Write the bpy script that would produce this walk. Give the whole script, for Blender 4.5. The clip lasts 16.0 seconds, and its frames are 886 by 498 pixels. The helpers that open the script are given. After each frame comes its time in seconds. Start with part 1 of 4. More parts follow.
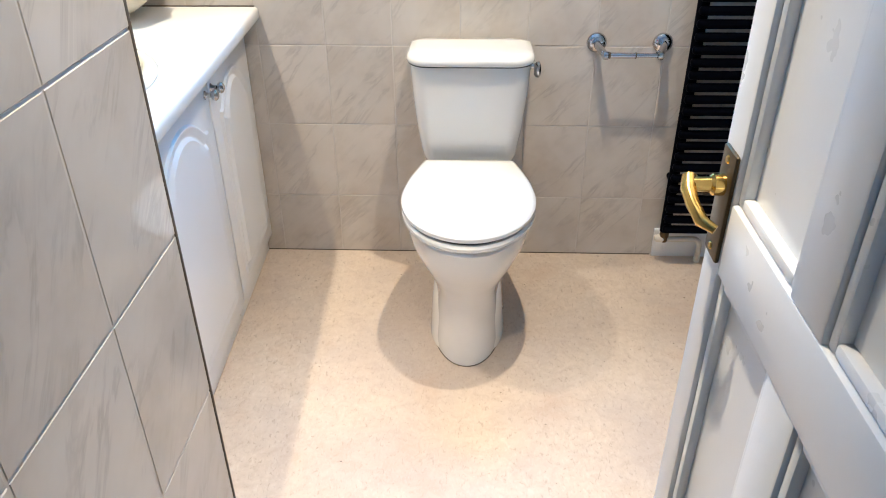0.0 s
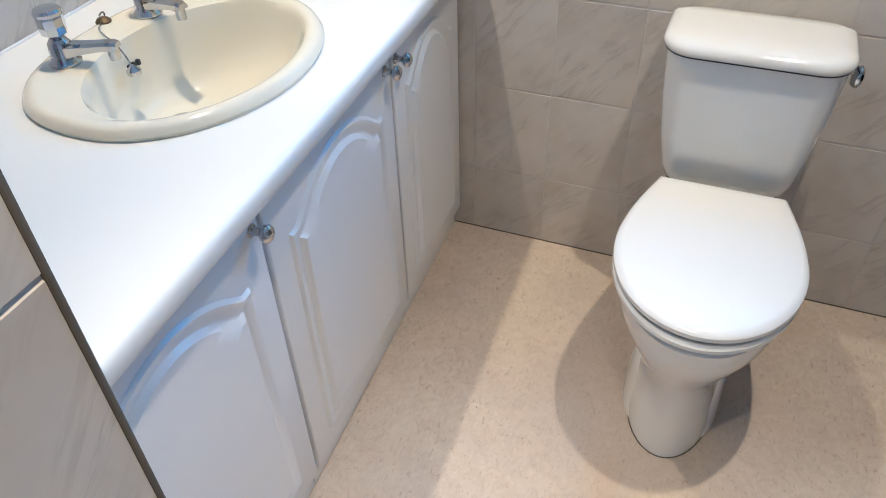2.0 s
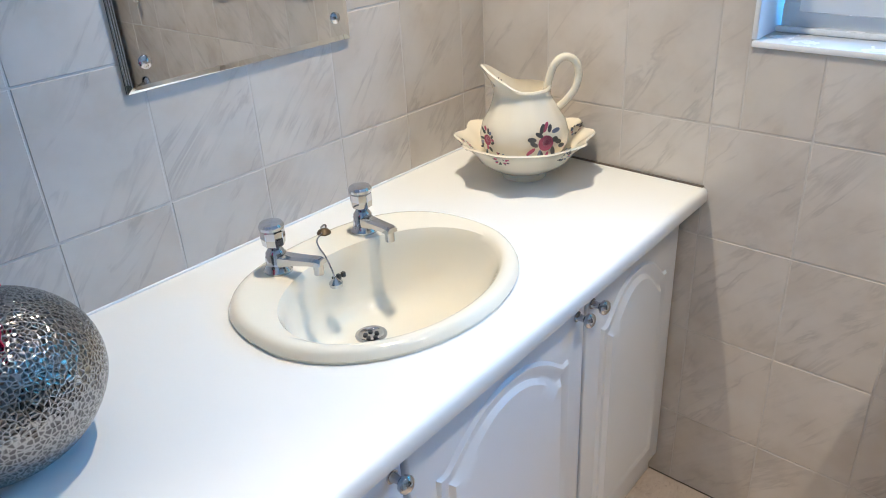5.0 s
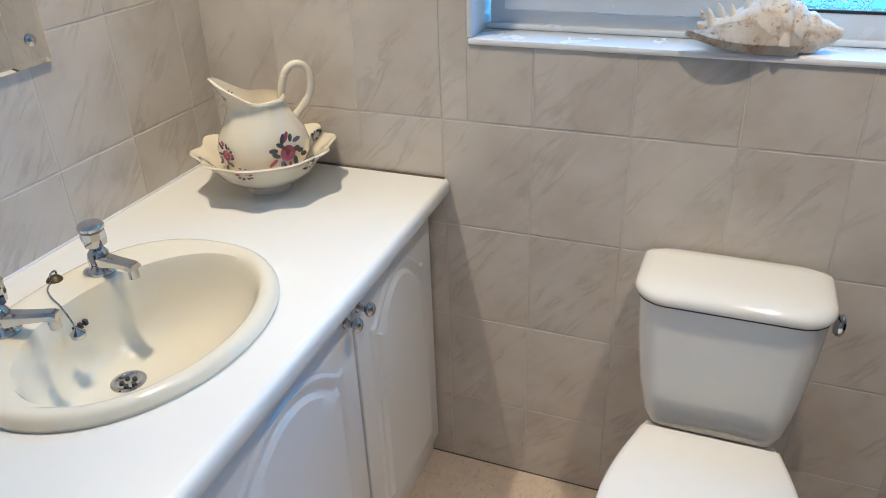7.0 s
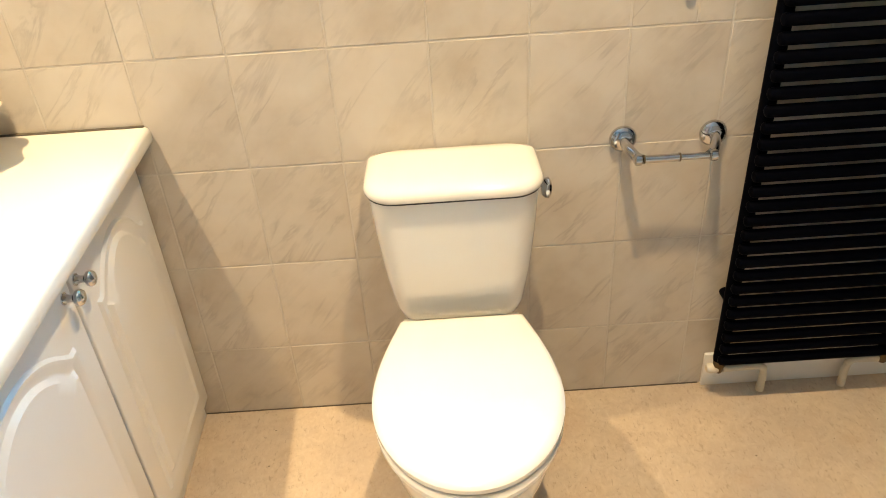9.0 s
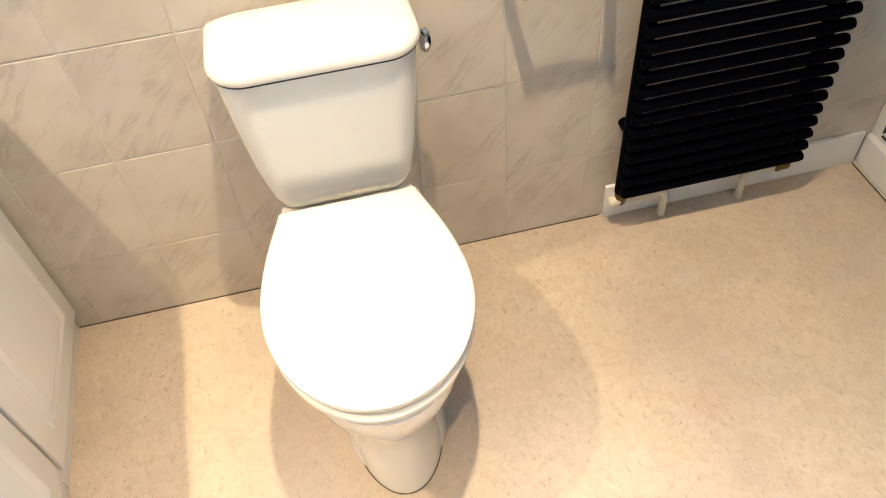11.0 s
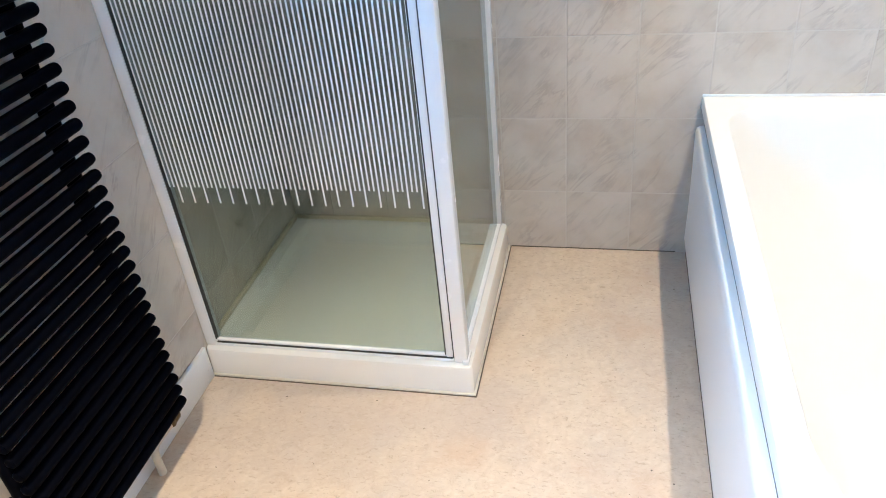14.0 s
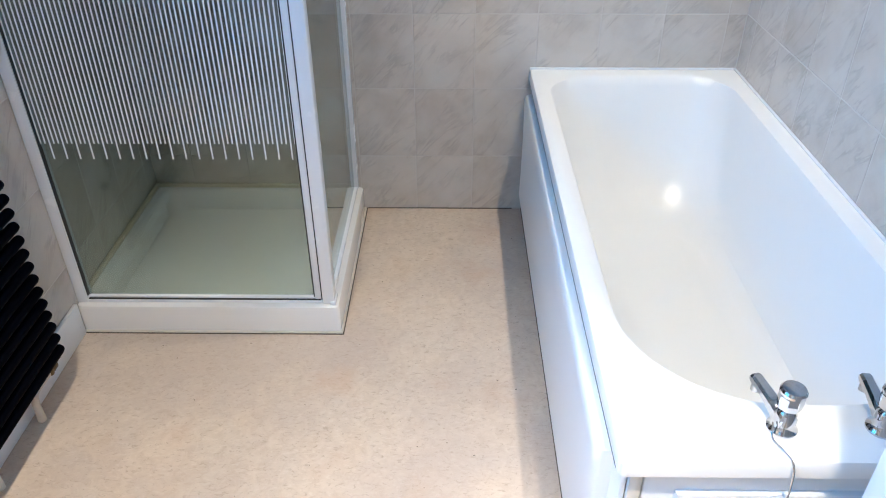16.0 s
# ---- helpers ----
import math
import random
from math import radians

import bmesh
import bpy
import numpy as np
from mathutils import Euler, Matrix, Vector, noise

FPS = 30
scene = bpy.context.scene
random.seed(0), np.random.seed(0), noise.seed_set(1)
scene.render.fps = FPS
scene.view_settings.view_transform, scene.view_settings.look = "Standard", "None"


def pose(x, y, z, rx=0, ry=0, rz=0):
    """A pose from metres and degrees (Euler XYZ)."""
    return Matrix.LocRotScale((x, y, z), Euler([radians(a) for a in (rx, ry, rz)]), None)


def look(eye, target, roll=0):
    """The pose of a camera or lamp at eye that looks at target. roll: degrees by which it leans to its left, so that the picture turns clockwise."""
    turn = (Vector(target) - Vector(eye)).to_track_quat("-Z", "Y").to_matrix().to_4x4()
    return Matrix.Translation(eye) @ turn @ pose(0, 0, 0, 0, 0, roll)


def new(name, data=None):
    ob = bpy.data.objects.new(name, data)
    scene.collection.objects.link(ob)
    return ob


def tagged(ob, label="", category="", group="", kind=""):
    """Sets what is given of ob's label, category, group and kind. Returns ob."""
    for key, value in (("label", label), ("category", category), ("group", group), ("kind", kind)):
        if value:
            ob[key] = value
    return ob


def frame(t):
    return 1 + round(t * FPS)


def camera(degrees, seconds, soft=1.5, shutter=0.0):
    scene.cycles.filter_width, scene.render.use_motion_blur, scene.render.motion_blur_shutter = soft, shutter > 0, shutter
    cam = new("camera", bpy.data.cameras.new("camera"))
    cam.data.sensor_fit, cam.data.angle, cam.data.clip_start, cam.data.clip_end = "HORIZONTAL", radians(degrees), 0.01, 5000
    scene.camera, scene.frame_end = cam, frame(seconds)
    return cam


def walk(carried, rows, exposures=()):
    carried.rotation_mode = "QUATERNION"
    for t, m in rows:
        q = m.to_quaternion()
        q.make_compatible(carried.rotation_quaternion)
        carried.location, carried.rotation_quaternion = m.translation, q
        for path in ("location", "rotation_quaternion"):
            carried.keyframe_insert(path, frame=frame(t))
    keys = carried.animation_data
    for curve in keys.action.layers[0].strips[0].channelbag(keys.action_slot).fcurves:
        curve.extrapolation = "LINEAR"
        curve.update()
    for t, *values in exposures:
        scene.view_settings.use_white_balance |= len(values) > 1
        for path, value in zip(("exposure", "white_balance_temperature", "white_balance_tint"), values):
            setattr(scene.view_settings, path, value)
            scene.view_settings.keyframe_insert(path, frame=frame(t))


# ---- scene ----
cam = camera(61.0, 16.0, soft=1.0)
PATH = [
    (0, (1.225, -0.156, 1.367), (1.156, 1.547, 0.321), -0.4),
    (0.5, (1.203, -0.003, 1.384), (1.159, 1.62, 0.217), 0.1),
    (1, (1.211, 0.183, 1.393), (1.082, 1.73, 0.133), -1.6),
    (1.5, (1.198, 0.31, 1.396), (0.9, 1.775, 0.068), -2.6),
    (2, (1.161, 0.439, 1.409), (0.582, 1.828, 0.091), -2.0),
    (2.5, (1.153, 0.546, 1.419), (0.345, 1.904, 0.193), -1.1),
    (3, (1.163, 0.57, 1.425), (0.104, 1.864, 0.328), -2.3),
    (3.5, (1.175, 0.575, 1.44), (-0.069, 1.852, 0.532), -2.7),
    (6, (1.181, 0.603, 1.479), (0.096, 1.993, 0.536), -5.5),
    (6.5, (1.135, 0.597, 1.476), (0.345, 2.151, 0.495), -2.9),
    (7, (1.177, 0.615, 1.497), (0.505, 2.236, 0.537), -2.2),
    (7.5, (1.189, 0.621, 1.502), (0.632, 2.325, 0.615), -2.0),
    (8, (1.217, 0.621, 1.495), (0.831, 2.374, 0.613), -3.4),
    (8.5, (1.2, 0.612, 1.445), (1.057, 2.357, 0.478), -4.2),
    (9, (1.206, 0.594, 1.432), (1.189, 2.266, 0.338), -4.1),
    (11.5, (1.236, 0.889, 1.424), (1.626, 2.107, -0.114), -6.3),
    (12, (1.225, 0.939, 1.366), (2.044, 2.109, -0.034), -6.5),
    (12.5, (1.205, 0.982, 1.381), (2.365, 1.97, 0.085), -6.7),
    (13, (1.197, 0.991, 1.385), (2.594, 1.777, 0.189), -5.4),
    (13.5, (1.22, 0.979, 1.406), (2.779, 1.571, 0.303), -6.1),
    (14, (1.146, 0.971, 1.401), (2.767, 1.4, 0.311), -6.0),
    (14.5, (1.035, 0.984, 1.404), (2.617, 1.283, 0.219), -6.1),
    (15, (1.018, 1.031, 1.399), (2.531, 1.113, 0.094), -4.4),
    (15.5, (0.948, 1.03, 1.41), (2.506, 1.037, 0.155), -0.8),
    (16, (0.866, 0.978, 1.414), (2.531, 1.003, 0.307), -0.2),
]
EXPOSURES = [(0, -0.1, 6250, 10), (1, -0.15, 6200, 10), (2, -0.75, 6000, 10), (3.5, -0.5, 5700, 10), (6, -0.8, 6350, 10), (6.5, -0.88, 6450, 10), (7, -0.95, 6300, 10), (7.5, -0.65, 8800, 10), (8, -0.55, 11500, 10), (8.5, -0.5, 11000, 10), (9, -0.05, 10000, 10), (11.5, 0.25, 7200, 10), (12.5, 0.65, 5800, 10), (13, 0.9, 6500, 10), (14, 0.75, 6450, 10), (15, 0.4, 6000, 10), (16, 0.27, 5950, 10)]
walk(cam, [(t, look(eye, target, roll)) for t, eye, target, roll in PATH], EXPOSURES)

# ---- light ----
W = bpy.data.worlds.new("sky")
scene.world = W
W.use_nodes = True
nt = W.node_tree
sky = nt.nodes.new("ShaderNodeTexSky")
sky.sky_type, sky.sun_disc = "NISHITA", False
sky.sun_elevation, sky.sun_rotation = radians(35), radians(200)
nt.links.new(sky.outputs[0], nt.nodes["Background"].inputs[0])
nt.nodes["Background"].inputs[1].default_value = 0.12

CEIL = 2.30


def lamp(name, kind, m, power, colour, size, size_y=0.0, spot=0.0, blend=0.5):
    d = bpy.data.lights.new(name, kind)
    d.energy, d.color = power, colour
    if kind == "AREA":
        d.shape, d.size, d.size_y = "RECTANGLE", size, size_y
    else:
        d.shadow_soft_size = size
    if kind == "SPOT":
        d.spot_size, d.spot_blend = radians(spot), blend
    ob = new(name, d)
    ob.matrix_basis = m
    return ob


WARM = (1.0, 0.86, 0.66)
DAY = (0.08, 0.41, 1.0)
DOWNLIGHTS = [(1.41, 1.54, 135, 86), (0.31, 1.56, 130, 94), (2.70, 0.47, 82, 86), (1.12, 0.62, 180, 60)]
for x, y, power, cone in DOWNLIGHTS:
    lamp("downlight_lamp", "SPOT", pose(x, y, CEIL - 0.012), power, WARM, 0.022, spot=cone, blend=1.0)
lamp("window_daylight", "AREA", pose(1.185, 2.40, 1.62, -90, 0, 0), 85, DAY, 1.25, 1.05)


# ---- materials ----
def material(name, colour, rough=0.5, metal=0.0, coat=0.0):
    m = bpy.data.materials.new(name)
    m.use_nodes = True
    b = m.node_tree.nodes["Principled BSDF"]
    b.inputs["Base Color"].default_value = (*colour, 1)
    b.inputs["Roughness"].default_value = rough
    b.inputs["Metallic"].default_value = metal
    b.inputs["Coat Weight"].default_value = coat
    b.inputs["Coat Roughness"].default_value = 0.05
    return m, m.node_tree, b


def node(t, kind, ins=(), operation="", feature=""):
    n = t.nodes.new(kind)
    if operation:
        n.operation = operation
    if feature:
        n.feature = feature
    for k, v in (ins.items() if ins else ()):
        if isinstance(v, bpy.types.NodeSocket):
            t.links.new(v, n.inputs[k])
        else:
            n.inputs[k].default_value = v
    return n


def coords(t, shift=True):
    """Object coordinates, moved by a random step for each object."""
    c = node(t, "ShaderNodeTexCoord").outputs["Object"]
    if not shift:
        return c
    r = node(t, "ShaderNodeMath", {0: node(t, "ShaderNodeObjectInfo").outputs["Random"], 1: 37.0}, operation="MULTIPLY").outputs[0]
    return node(t, "ShaderNodeVectorMath", {0: c, 1: r}, operation="ADD").outputs[0]


def noise_tex(t, vec, scale, detail=4.0, rough=0.55, distort=0.0):
    return node(t, "ShaderNodeTexNoise", {"Vector": vec, "Scale": scale, "Detail": detail, "Roughness": rough, "Distortion": distort}).outputs["Fac"]


def ramp(t, fac, stops):
    n = node(t, "ShaderNodeValToRGB", {0: fac})
    e = n.color_ramp.elements
    while len(e) < len(stops):
        e.new(0.5)
    for el, (p, c) in zip(e, stops):
        el.position, el.color = p, (*c, 1) if len(c) == 3 else c
    return n.outputs[0]


def mix(t, fac, a, b, blend="MIX"):
    n = t.nodes.new("ShaderNodeMix")
    n.data_type, n.blend_type = "RGBA", blend
    for i, v in ((0, fac), (6, a), (7, b)):
        if isinstance(v, bpy.types.NodeSocket):
            t.links.new(v, n.inputs[i])
        else:
            n.inputs[i].default_value = (*v, 1) if isinstance(v, tuple) and len(v) == 3 else v
    return n.outputs[2]


def bump(t, b, height, strength, distance):
    n = node(t, "ShaderNodeBump", {"Height": height, "Strength": strength, "Distance": distance})
    t.links.new(n.outputs[0], b.inputs["Normal"])


def plain(name, colour, rough, metal=0.0, coat=0.0, grain=0.06, scale=14.0, relief=0.05):
    """A painted, glazed or metal surface with slight wear at two scales."""
    m, t, b = material(name, colour, rough, metal, coat)
    v = coords(t)
    big, fine = noise_tex(t, v, scale), noise_tex(t, v, scale * 14)
    dark = tuple(c * (1 - grain) for c in colour)
    c = mix(t, big, dark, colour)
    c = mix(t, 0.25, c, mix(t, fine, dark, colour))
    t.links.new(c, b.inputs["Base Color"])
    r = node(t, "ShaderNodeMapRange", {0: big, 3: max(rough - 0.04, 0.02), 4: rough + 0.06}).outputs[0]
    t.links.new(r, b.inputs["Roughness"])
    if relief:
        bump(t, b, fine, relief, 0.001)
    return m


def make_tile():
    m, t, b = material("glazed_tile", (0.7, 0.65, 0.6), 0.035)
    v = coords(t)
    turn = node(t, "ShaderNodeMapping", {0: v, 2: (0, 0, radians(-48))}).outputs[0]
    turn = node(t, "ShaderNodeMapping", {0: turn, 3: (0.22, 1.0, 1.0)}).outputs[0]
    cloud = noise_tex(t, v, 7, 4)
    vein = noise_tex(t, turn, 13, 5, 0.62, 0.5)
    ground = ramp(t, cloud, [(0.25, (0.51, 0.445, 0.375)), (0.5, (0.59, 0.535, 0.47)), (0.8, (0.645, 0.595, 0.535))])
    thin = ramp(t, vein, [(0.44, (0, 0, 0)), (0.5, (1, 1, 1)), (0.53, (0.15, 0.15, 0.15)), (0.6, (0, 0, 0))])
    where = ramp(t, noise_tex(t, v, 11, 2), [(0.40, (0.1, 0.1, 0.1)), (0.66, (1, 1, 1))])
    f = node(t, "ShaderNodeMath", {0: thin, 1: where}, operation="MULTIPLY").outputs[0]
    f = node(t, "ShaderNodeMath", {0: f, 1: 0.44}, operation="MULTIPLY").outputs[0]
    c = mix(t, f, ground, (0.33, 0.29, 0.255))
    tone = node(t, "ShaderNodeMapRange", {0: node(t, "ShaderNodeObjectInfo").outputs["Random"], 3: 0.95, 4: 1.03}).outputs[0]
    c = mix(t, 1.0, c, tone, "MULTIPLY")
    t.links.new(c, b.inputs["Base Color"])
    bump(t, b, noise_tex(t, v, 22, 2), 0.025, 0.002)
    return m


def make_vinyl():
    m, t, b = material("vinyl_floor", (0.66, 0.55, 0.42), 0.42)
    v = coords(t, False)
    cloud, mid = noise_tex(t, v, 2.2, 5), noise_tex(t, v, 26, 5, 0.65, 1.2)
    fleck = noise_tex(t, node(t, "ShaderNodeMapping", {0: v, 2: (0, 0, 0.6), 3: (1, 0.5, 1)}).outputs[0], 120, 3, 0.6, 0.8)
    c = ramp(t, mid, [(0.25, (0.52, 0.405, 0.305)), (0.52, (0.60, 0.485, 0.375)), (0.78, (0.655, 0.545, 0.435))])
    c = mix(t, ramp(t, fleck, [(0.55, (0, 0, 0)), (0.68, (0.5, 0.5, 0.5))]), c, (0.68, 0.58, 0.48))
    c = mix(t, ramp(t, fleck, [(0.30, (0.55, 0.55, 0.55)), (0.42, (0, 0, 0))]), c, (0.34, 0.25, 0.18))
    c = mix(t, ramp(t, cloud, [(0.40, (0.42, 0.42, 0.42)), (0.58, (0, 0, 0))]), c, (0.40, 0.33, 0.29))
    stain = noise_tex(t, v, 5.0, 3)
    c = mix(t, ramp(t, stain, [(0.58, (0, 0, 0)), (0.74, (0.40, 0.40, 0.40))]), c, (0.50, 0.33, 0.22))
    speck = ramp(t, node(t, "ShaderNodeTexVoronoi", {"Vector": v, "Scale": 9.0}).outputs["Distance"], [(0.016, (1, 1, 1)), (0.022, (0, 0, 0))])
    c = mix(t, speck, c, (0.10, 0.07, 0.05))
    t.links.new(c, b.inputs["Base Color"])
    t.links.new(node(t, "ShaderNodeMapRange", {0: mid, 3: 0.34, 4: 0.55}).outputs[0], b.inputs["Roughness"])
    bump(t, b, mid, 0.12, 0.002)
    return m


def make_glass(name, tint, rough=0.0, wavy=0.0):
    m, t, b = material(name, tint, rough)
    b.inputs["Transmission Weight"].default_value = 1.0
    b.inputs["IOR"].default_value = 1.45
    if wavy:
        v = coords(t, False)
        cell = node(t, "ShaderNodeTexVoronoi", {"Vector": v, "Scale": 18.0}, feature="SMOOTH_F1").outputs["Distance"]
        wave = noise_tex(t, v, 24, 2, 0.5, 2.0)
        ridge = ramp(t, wave, [(0.46, (0, 0, 0)), (0.5, (1, 1, 1)), (0.54, (0, 0, 0))])
        h = node(t, "ShaderNodeMath", {0: ridge, 1: cell}, operation="ADD").outputs[0]
        bump(t, b, h, wavy, 0.01)
    return m


def make_hammered():
    m, t, b = material("hammered_silver", (0.60, 0.58, 0.56), 0.16, 1.0)
    cell = node(t, "ShaderNodeTexVoronoi", {"Vector": coords(t, False), "Scale": 150.0}, feature="DISTANCE_TO_EDGE").outputs["Distance"]
    c = ramp(t, cell, [(0.05, (0.42, 0.40, 0.38)), (0.18, (0.15, 0.14, 0.135))])
    t.links.new(c, b.inputs["Base Color"])
    bump(t, b, cell, 0.5, -0.004)
    return m


def make_shell():
    m, t, b = material("conch", (0.7, 0.55, 0.42), 0.55)
    v = coords(t, False)
    n1, n2 = noise_tex(t, v, 34, 6, 0.65), noise_tex(t, v, 110, 4)
    c = ramp(t, n1, [(0.26, (0.34, 0.20, 0.11)), (0.38, (0.60, 0.45, 0.32)), (0.5, (0.78, 0.69, 0.58)), (0.7, (0.86, 0.80, 0.73))])
    t.links.new(mix(t, ramp(t, n2, [(0.6, (0, 0, 0)), (0.7, (0.7, 0.7, 0.7))]), c, (0.25, 0.14, 0.08)), b.inputs["Base Color"])
    bump(t, b, n1, 0.5, 0.004)
    return m


TILE, VINYL = make_tile(), make_vinyl()
GROUT = plain("grout", (0.64, 0.59, 0.53), 0.85, grain=0.25, scale=20)
PLASTER = plain("white_plaster", (0.80, 0.78, 0.74), 0.8, scale=3)
PAINT = plain("white_gloss_paint", (0.80, 0.80, 0.79), 0.28, grain=0.05, relief=0.10)
UPVC = plain("white_upvc", (0.82, 0.83, 0.84), 0.25, grain=0.03)
VINYLWRAP = plain("white_door_wrap", (0.80, 0.80, 0.80), 0.30, grain=0.03)
LAMINATE = plain("cream_laminate", (0.80, 0.78, 0.73), 0.30, grain=0.03, relief=0.08)
CERAMIC = plain("white_ceramic", (0.80, 0.78, 0.74), 0.10, coat=0.6, grain=0.02, relief=0)
CREAM = plain("cream_ceramic", (0.80, 0.73, 0.58), 0.10, coat=0.6, grain=0.02, relief=0)
CHINA = plain("cream_china", (0.82, 0.74, 0.58), 0.12, coat=0.7, grain=0.05, relief=0)
SEATPL = plain("white_seat_plastic", (0.84, 0.82, 0.78), 0.13, coat=0.5, grain=0.02, relief=0)
ACRYLIC = plain("white_acrylic", (0.82, 0.81, 0.78), 0.30, coat=0.0, grain=0.03, relief=0)
CHROME = plain("chrome", (0.60, 0.60, 0.62), 0.06, 1.0, grain=0.08, relief=0)
BRASS = plain("brass", (0.78, 0.52, 0.16), 0.2, 1.0, grain=0.2)
BRONZE = plain("dark_brass", (0.16, 0.11, 0.06), 0.35, 0.9, grain=0.3)
BLACK = plain("black_enamel", (0.002, 0.0025, 0.005), 0.42, grain=0.3)
BLACK.node_tree.nodes["Principled BSDF"].inputs["Specular IOR Level"].default_value = 0.01
# rubber parts, and the strips that stand in for shade in gaps
RUBBER_SHADE = plain("dark_rubber_and_shade", (0.03, 0.03, 0.03), 0.6)
DIRT = plain("grey_dirt", (0.16, 0.13, 0.10), 0.9, grain=0.5)
PIPE = plain("painted_pipe", (0.74, 0.68, 0.58), 0.4, grain=0.2)
SEAL = plain("yellowed_sealant", (0.70, 0.62, 0.46), 0.5, grain=0.25)
CLEAR = make_glass("clear_glass", (0.49, 0.58, 0.575))
OBSCURE = make_glass("obscure_glass", (0.26, 0.24, 0.15), 0.10, 0.5)
CRYSTAL = make_glass("clear_acrylic", (0.97, 0.97, 0.97), 0.02)
WHITELINE = plain("white_print", (0.85, 0.87, 0.88), 0.5)
HAMMERED, SHELL = make_hammered(), make_shell()
PETAL = plain("magenta_petal", (0.80, 0.008, 0.14), 0.6, grain=0.3, scale=40)
PETAL_DARK = plain("crimson_petal", (0.60, 0.006, 0.03), 0.6, grain=0.3, scale=40)
ROSE = plain("rose_print", (0.55, 0.12, 0.20), 0.15, grain=0.5, scale=120)
LEAF = plain("leaf_print", (0.12, 0.12, 0.12), 0.15, grain=0.5, scale=120)
BLUEP = plain("blue_print", (0.22, 0.25, 0.34), 0.15, grain=0.4, scale=120)
MIRROR = material("silvered_mirror", (0.86, 0.87, 0.86), 0.015, 1.0)[0]
GLOW = material("lamp_glow", (1, 1, 1), 0.5)[0]
GLOW.node_tree.nodes["Principled BSDF"].inputs["Emission Color"].default_value = (*WARM, 1)
GLOW.node_tree.nodes["Principled BSDF"].inputs["Emission Strength"].default_value = 6
CARPET = plain("hall_carpet", (0.30, 0.26, 0.21), 0.95, grain=0.3, scale=30)


# ---- mesh helpers ----
def thing(name, m, label, category, group="", kind=""):
    ob = new(name)
    ob.matrix_basis = m if isinstance(m, Matrix) else Matrix.Translation(m)
    ob.empty_display_size = 0.05
    return tagged(ob, label, category, group, kind)


def root_of(ob):
    while ob.parent:
        ob = ob.parent
    return ob


def part(name, bm, mat, parent=None, label="", smooth=True, local=False):
    """Links a bmesh in world places (or in the root's own, with local) as one mesh object under parent."""
    if parent and not local:
        bm.transform(root_of(parent).matrix_basis.inverted())
    bmesh.ops.recalc_face_normals(bm, faces=bm.faces)
    me = bpy.data.meshes.new(name)
    bm.to_mesh(me)
    bm.free()
    me.materials.append(mat)
    if smooth:
        for p in me.polygons:
            p.use_smooth = True
        me.set_sharp_from_angle(angle=radians(38))
    ob = new(name, me)
    ob.parent = parent
    return tagged(ob, label)


def structure(name, bm, mat, label="", category="", smooth=False):
    return tagged(part(name, bm, mat, None, label, smooth), category=category, kind="structure")


def bm_join(*bms):
    out = bms[0]
    for b in bms[1:]:
        me = bpy.data.meshes.new("tmp")
        b.to_mesh(me)
        b.free()
        out.from_mesh(me)
        bpy.data.meshes.remove(me)
    return out


def box(lo, hi, bevel=0.0, seg=2):
    bm = bmesh.new()
    bmesh.ops.create_cube(bm, size=1)
    lo, hi = Vector(lo), Vector(hi)
    for v in bm.verts:
        v.co = Vector((lo[i] + (v.co[i] + 0.5) * (hi[i] - lo[i]) for i in range(3)))
    if bevel:
        bmesh.ops.bevel(bm, geom=list(bm.edges), offset=bevel, segments=seg, affect="EDGES", profile=0.5)
    return bm


def loft(rings, closed=True, cap=(True, True)):
    """A skin over rings of as many points each."""
    bm = bmesh.new()
    vs = [[bm.verts.new(p) for p in r] for r in rings]
    n = len(rings[0])
    for a, b in zip(vs, vs[1:]):
        for i in range(n if closed else n - 1):
            j = (i + 1) % n
            bm.faces.new((a[i], a[j], b[j], b[i]))
    if cap[0]:
        bm.faces.new(vs[0])
    if cap[1]:
        bm.faces.new(vs[-1])
    return bm


def circle(c, r, n=24, axis="z", ry=None, turn=0.0):
    ry = r if ry is None else ry
    out = []
    for i in range(n):
        a = 2 * math.pi * i / n + turn
        p, q = r * math.cos(a), ry * math.sin(a)
        d = {"z": (p, q, 0), "x": (0, p, q), "y": (p, 0, q)}[axis]
        out.append(Vector(c) + Vector(d))
    return out


def lathe(c, profile, n=32, axis="z", cap=(True, True)):
    """Turned shape: profile rows of radius and height along the axis."""
    k = "xyz".index(axis)
    rings = []
    for r, h in profile:
        p = Vector(c)
        p[k] += h
        rings.append(circle(p, max(r, 0.0003), n, axis))
    return loft(rings, True, cap)


def tube(points, r, n=10, radii=None):
    """A round rod along points."""
    pts = [Vector(p) for p in points]
    rings, up = [], Vector((0.21, 0.34, 0.91))
    for i, p in enumerate(pts):
        d = (pts[min(i + 1, len(pts) - 1)] - pts[max(i - 1, 0)]).normalized()
        s = d.cross(up)
        s = s.normalized() if s.length > 1e-4 else d.orthogonal().normalized()
        u = s.cross(d)
        rr = radii[i] if radii else r
        rings.append([p + rr * (math.cos(2 * math.pi * k / n) * s + math.sin(2 * math.pi * k / n) * u) for k in range(n)])
    return loft(rings)


def arc(c, r, a0, a1, u, v, n=10):
    c, u, v = Vector(c), Vector(u), Vector(v)
    return [c + r * (math.cos(a0 + (a1 - a0) * i / n) * u + math.sin(a0 + (a1 - a0) * i / n) * v) for i in range(n + 1)]


